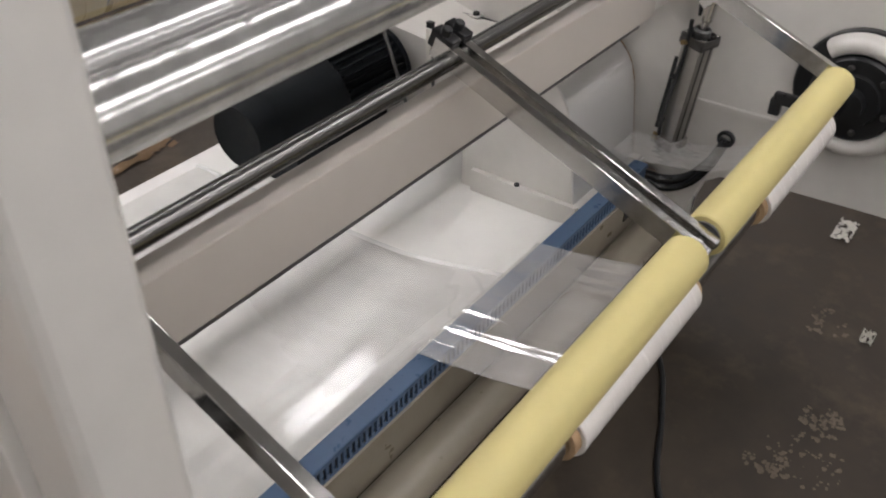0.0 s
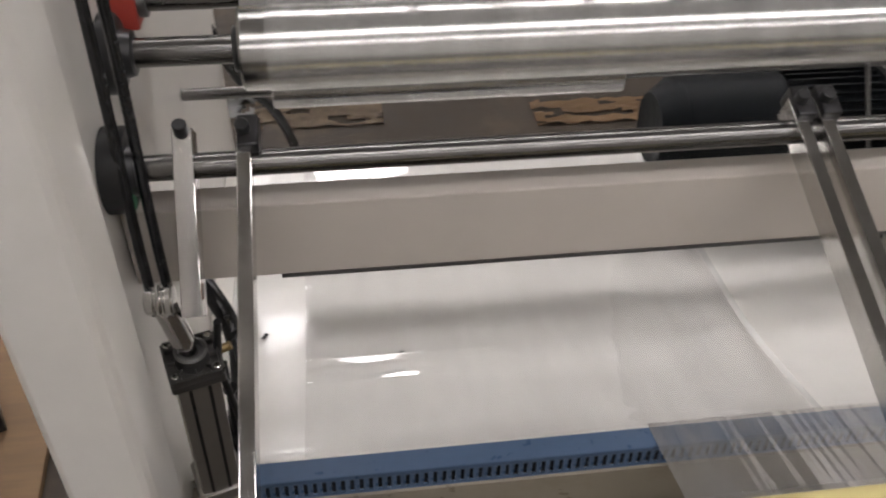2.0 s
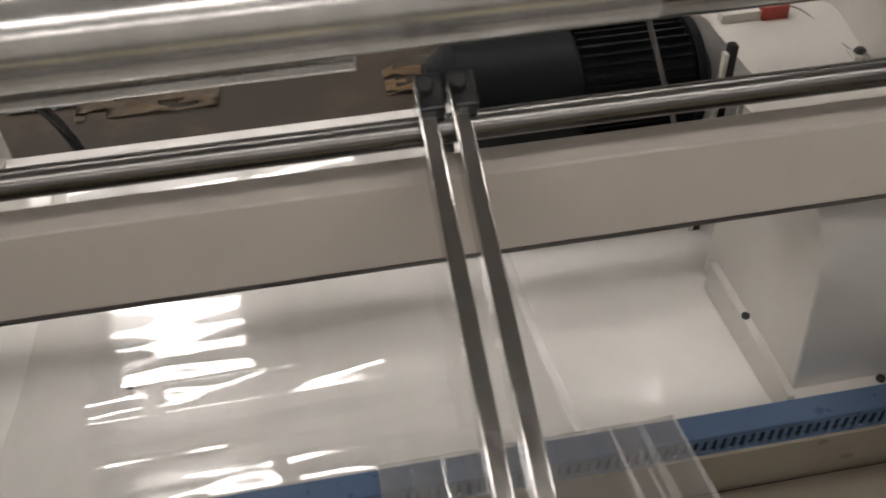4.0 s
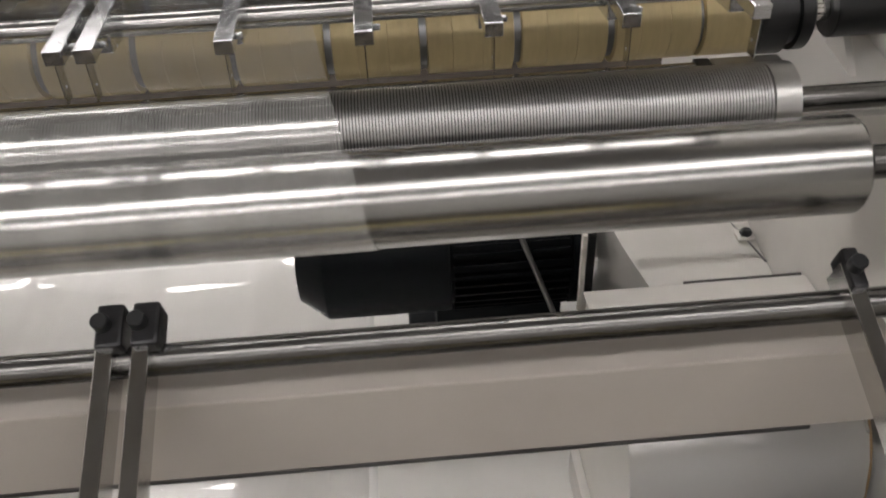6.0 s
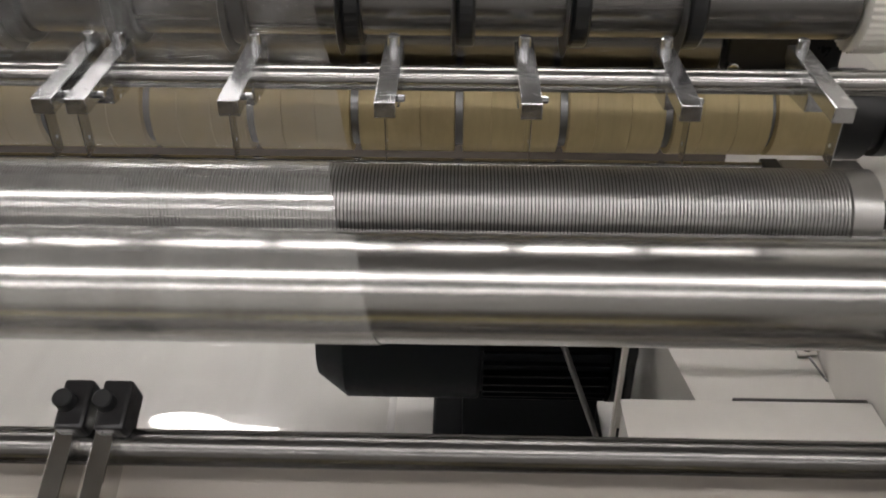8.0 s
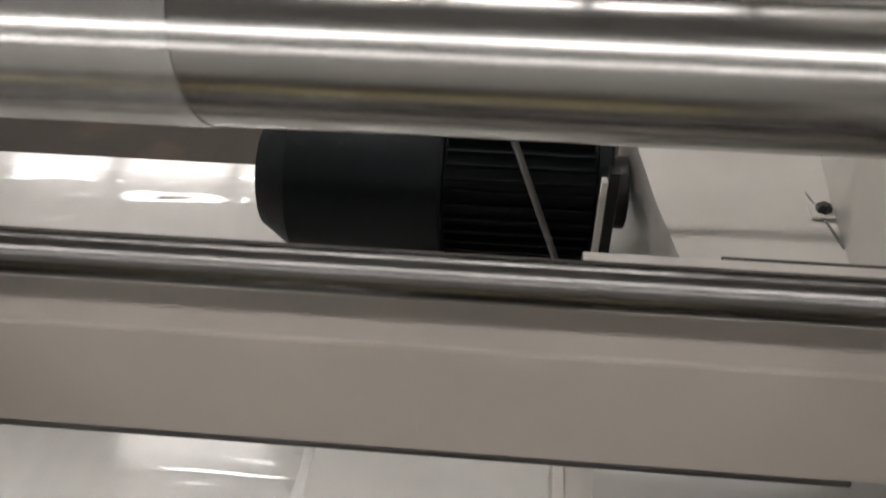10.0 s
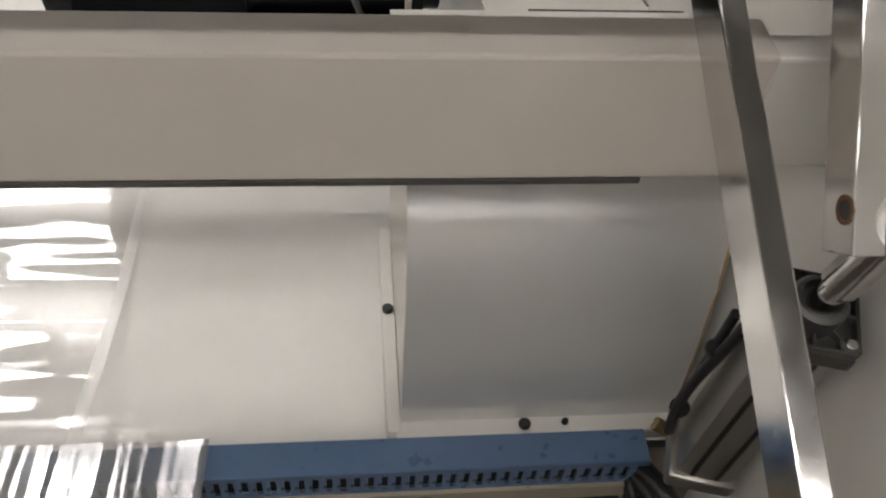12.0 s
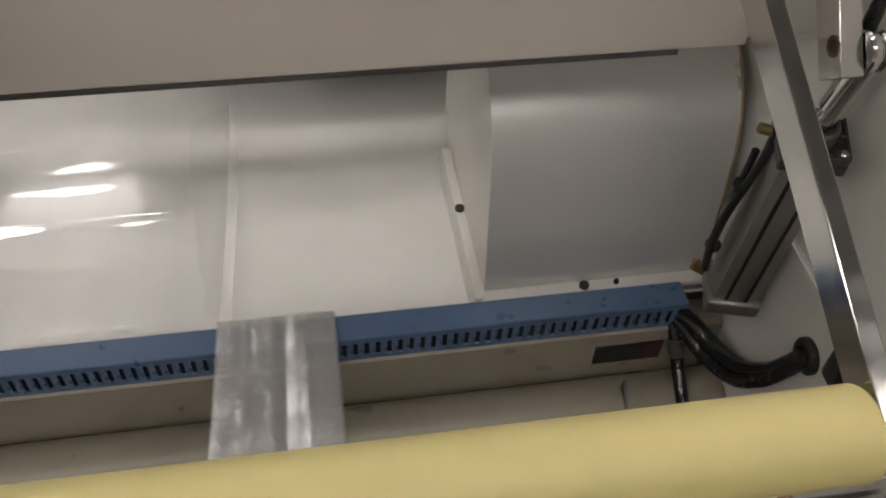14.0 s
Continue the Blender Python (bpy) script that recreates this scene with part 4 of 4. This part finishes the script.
# ---- bearings of the rollers ----
def flange_bearing(x, s, y, z, r, name_mark):
    t = thing("flange_bearing", "black cast flange bearing with a green paint mark", "bearing", "roller bearings")
    bm = bm_new()
    lathe(bm, [(x, r), (x + 0.014 * s, r), (x + 0.018 * s, r - 0.005), (x + 0.020 * s, r * 0.62), (x + 0.032 * s, r * 0.56), (x + 0.034 * s, r * 0.45)], 40, Matrix.Translation((0, y, z)))
    part("housing", bm, BLACK, t)
    if name_mark:
        bm = bm_new()
        box(bm, min(x + 0.0165 * s, x + 0.0195 * s), max(x + 0.0165 * s, x + 0.0195 * s), y - 0.024, y - 0.012, z + 0.018, z + 0.030, 0.001)
        part("paint_mark", bm, GREEN, t, "green paint mark")
    return t


flange_bearing(-0.149, 1, 0.1005, 1.0874, 0.045, True)
flange_bearing(1.454, -1, 0.1005, 1.0874, 0.045, False)
flange_bearing(1.454, -1, 0.1806, 1.1143, 0.036, False)


def red_bracket():
    t = thing("bracket", "red painted bearing bracket of the grooved roller", "bracket")
    bm = bm_new()
    box(bm, -0.149, -0.118, 0.160, 0.200, 1.085, 1.150, 0.004)
    part("block", bm, RED, t)
    bm = bm_new()
    stick(bm, (-0.118, 0.18, 1.114), (-0.108, 0.18, 1.114), 0.019, 24)
    part("ring", bm, DULL, t)
    return t


red_bracket()


def motor_post():
    t = thing("sensor_post", "white steel post beside the motor", "post")
    bm = bm_new()
    box(bm, 1.166, 1.173, 0.440, 0.452, 0.39, 0.762, 0.001)
    part("post", bm, NYLON, t)
    bm = bm_new()
    box(bm, 1.1735, 1.186, 0.440, 0.456, 0.39, 0.775, 0.001)
    part("strip", bm, BLACK, t)
    return t


motor_post()

# ---- floor clutter ----
def scrap(x, y, z, size, seed):
    t = thing("deck_scrap", "small dark scrap lying on the white deck", "scrap", "scraps on the deck")
    bm = bm_new()
    box(bm, -size, size, -size * 0.5, size * 0.5, 0, size * 0.35, size * 0.1, pose(x, y, z, 0, 0, seed))
    part("chip", bm, BLACK, t)
    return t


scrap(0.188, 0.263, 0.4092, 0.005, 10)
scrap(-0.053, 0.332, 0.4068, 0.007, 60)


def crumpled(x, y, w, d, seed, material, label, name="film_scrap", z=FLOOR):
    t = thing(name, label, "scrap", at=(x, y, z))
    bm = bm_new()
    n = 14
    g = []
    for i in range(n + 1):
        g.append([bm.verts.new(((i / n - 0.5) * w, (k / n - 0.5) * d, 0.004 + 0.022 * abs(noise.noise(Vector((i * 0.7 + seed, k * 0.9, seed)))))) for k in range(n + 1)])
    for i in range(n):
        for k in range(n):
            if noise.noise(Vector((i * 0.3 + seed * 3, k * 0.3, 2.0))) > -0.25:
                bm.faces.new((g[i][k], g[i + 1][k], g[i + 1][k + 1], g[i][k + 1]))
    bmesh.ops.solidify(bm, geom=bm.faces[:], thickness=0.0008)
    part("sheet", bm, material, t, smooth=60)
    return t


crumpled(1.99, -0.42, 0.11, 0.05, 2.0, NYLON, "crumpled white film scrap on the floor")


def dust_patch(x, y, r, seed):
    t = thing("dust_patch", "pale trodden dust patch on the dark floor", "dust", "dust patches on the floor", "stuff", at=(x, y, FLOOR))
    bm = bm_new()
    rnd = random.Random(seed)
    for k in range(130):
        an, d = rnd.uniform(0, 6.28), r * rnd.random() ** 0.6
        if noise.noise(Vector((d * 30 * math.cos(an), d * 30 * math.sin(an), seed))) < -0.05:
            continue
        w = rnd.uniform(0.0015, 0.007)
        c = Vector((d * math.cos(an), d * math.sin(an), 0))
        ring = [bm.verts.new(c + Vector((w * rnd.uniform(0.5, 1.3) * math.cos(a), w * rnd.uniform(0.5, 1.3) * math.sin(a), 0.0008))) for a in (0, 0.9, 1.8, 2.7, 3.6, 4.5, 5.4)]
        top = bm.verts.new(c + Vector((0, 0, 0.0022)))
        for p, q in zip(ring, ring[1:] + ring[:1]):
            bm.faces.new((p, q, top))
    part("dust", bm, DUST, t)
    return t


dust_patch(1.10, -0.60, 0.085, 3)
dust_patch(1.22, -0.60, 0.05, 5)
dust_patch(1.04, -0.54, 0.05, 8)
dust_patch(1.56, -0.50, 0.06, 11)
crumpled(1.56, -0.60, 0.05, 0.03, 11.0, NYLON, "small white scrap on the floor")
crumpled(0.05, 1.62, 0.40, 0.16, 14.0, DULLCARD, "torn card on the floor behind the machine", "card_scrap")
crumpled(0.95, 1.55, 0.45, 0.14, 17.0, WOOD, "splintered board piece on the floor", "board_scrap")
crumpled(-0.99, 0.80, 0.20, 0.10, 23.0, PALEPAPER, "torn pale paper on the brown board", "paper_scrap", FLOOR + 0.018)
crumpled(-0.79, 0.68, 0.06, 0.05, 29.0, PALEPAPER, "small torn pale paper on the brown board", "paper_scrap", FLOOR + 0.018)
crumpled(-0.25, 1.7, 0.20, 0.16, 21.0, DULL, "dark rag on the floor behind the machine", "rag")


def board(x, y, w, d, turn, label):
    t = thing("board", label, "board", at=(x, y, FLOOR))
    bm = bm_new()
    box(bm, -w / 2, w / 2, -d / 2, d / 2, 0.0, 0.018, 0.002, pose(0, 0, 0, 0, 0, turn))
    part("panel", bm, WOOD, t)
    return t


board(-1.1, 0.9, 1.1, 2.4, 4, "large brown board lying on the floor")


def paper_roll():
    t = thing("film_roll", "blue-grey wrapped film roll lying on the floor by the frame", "film roll")
    m = Matrix.Translation((-0.65, 0.125, FLOOR + 0.107)) @ pose(0, 0, 0, 0, 0, 97)
    bm = bm_new()
    lathe(bm, [(0, 0.046), (0, 0.101), (0.004, 0.107), (0.106, 0.107), (0.11, 0.101), (0.11, 0.046)], 56, m, caps=False)
    part("film_layer", bm, WRAP, t)
    bm = bm_new()
    lathe(bm, [(-0.004, 0.038), (-0.004, 0.0455), (0.114, 0.0455), (0.114, 0.038), (-0.004, 0.038)], 40, m, caps=False)
    part("core", bm, CARD, t, "brown card core")
    return t


paper_roll()


def carton():
    t = thing("carton", "small lilac-grey carton on the brown board", "carton", at=(-0.655, 0.43, FLOOR + 0.018))
    bm = bm_new()
    box(bm, -0.045, 0.045, -0.035, 0.035, 0.0, 0.05, 0.002, pose(0, 0, 0, 0, 0, 24))
    part("box_body", bm, BLOCK, t, "dark sides")
    bm = bm_new()
    box(bm, -0.046, 0.046, -0.036, 0.036, 0.0502, 0.060, 0.002, pose(0, 0, 0, 0, 0, 24))
    part("lid", bm, LILAC, t, "lilac-grey lid")
    return t


carton()
loose_hose("cable", "black cable hanging behind the deck", [(-0.16, 1.0, 0.70), (-0.11, 1.0, 0.57), (-0.04, 1.02, 0.47), (0.01, 1.03, 0.30), (0.02, 1.05, FLOOR + 0.01)], 0.012)

def floor_cable():
    t = thing("cable", "thin dark cable lying on the floor", "cable")
    hose("wire", [(1.30, -0.12, FLOOR + 0.006), (1.18, -0.23, FLOOR + 0.006), (1.02, -0.31, FLOOR + 0.006), (0.85, -0.38, FLOOR + 0.006), (0.66, -0.52, FLOOR + 0.006), (0.45, -0.60, FLOOR + 0.006)], 0.006, BLACK, t)
    return t


floor_cable()


def motions():
    """Rollers turn steadily while the film runs."""
    n = 112
    for ob, turns in ((BIG, 1.55), (GROOVED, -1.8), (KNIFE, 1.2), (ANVIL, -1.3), (YEL1, 2.2), (YEL2, 2.2), (ROLLS[0], -1.7), (ROLLS[1], -1.7)):
        base = ob.location.copy()
        step = 14.0 / n
        walk(ob, [(k * step, Matrix.Translation(base) @ pose(0, 0, 0, 360 * turns * k * step, 0, 0)) for k in range(n + 1)])
    # the film's edge wanders sideways on the rollers
    for ob, shift in ((WEB_UPPER, -0.046), (WEB_LOWER, -0.008)):
        walk(ob, [(0.0, pose(0, 0, 0)), (7.0, pose(-0.003, 0, 0)), (9.5, pose(shift, 0, 0)), (14.0, pose(shift, 0, 0))])
    # the loose tail falls and hangs below its roller
    base = Matrix.Translation(TAIL.location)
    walk(TAIL, [(0.0, base), (1.0, base @ pose(0, 0, 0, 1.5)), (2.5, base @ pose(0, 0, 0, -1)), (4.3, base), (5.2, base @ pose(0, 0, 0, -22)), (6.2, base @ pose(0, 0, 0, -48)), (14.0, base @ pose(0, 0, 0, -48))])
    # the strip gathers towards its outer edge as the web wanders
    for ob, a, b, lift in ((STRIP[0], 0.198, 0.271, 0.004), (STRIP[1], 0.062, 0.135, 0.002)):
        walk(ob, [(0.0, pose(0, 0, 0)), (9.5, pose(0, 0, 0)), (12.5, pose(a * 0.7, 0, lift)), (13.3, pose(a, 0, lift)), (14.0, pose(b, 0, lift))])


motions()
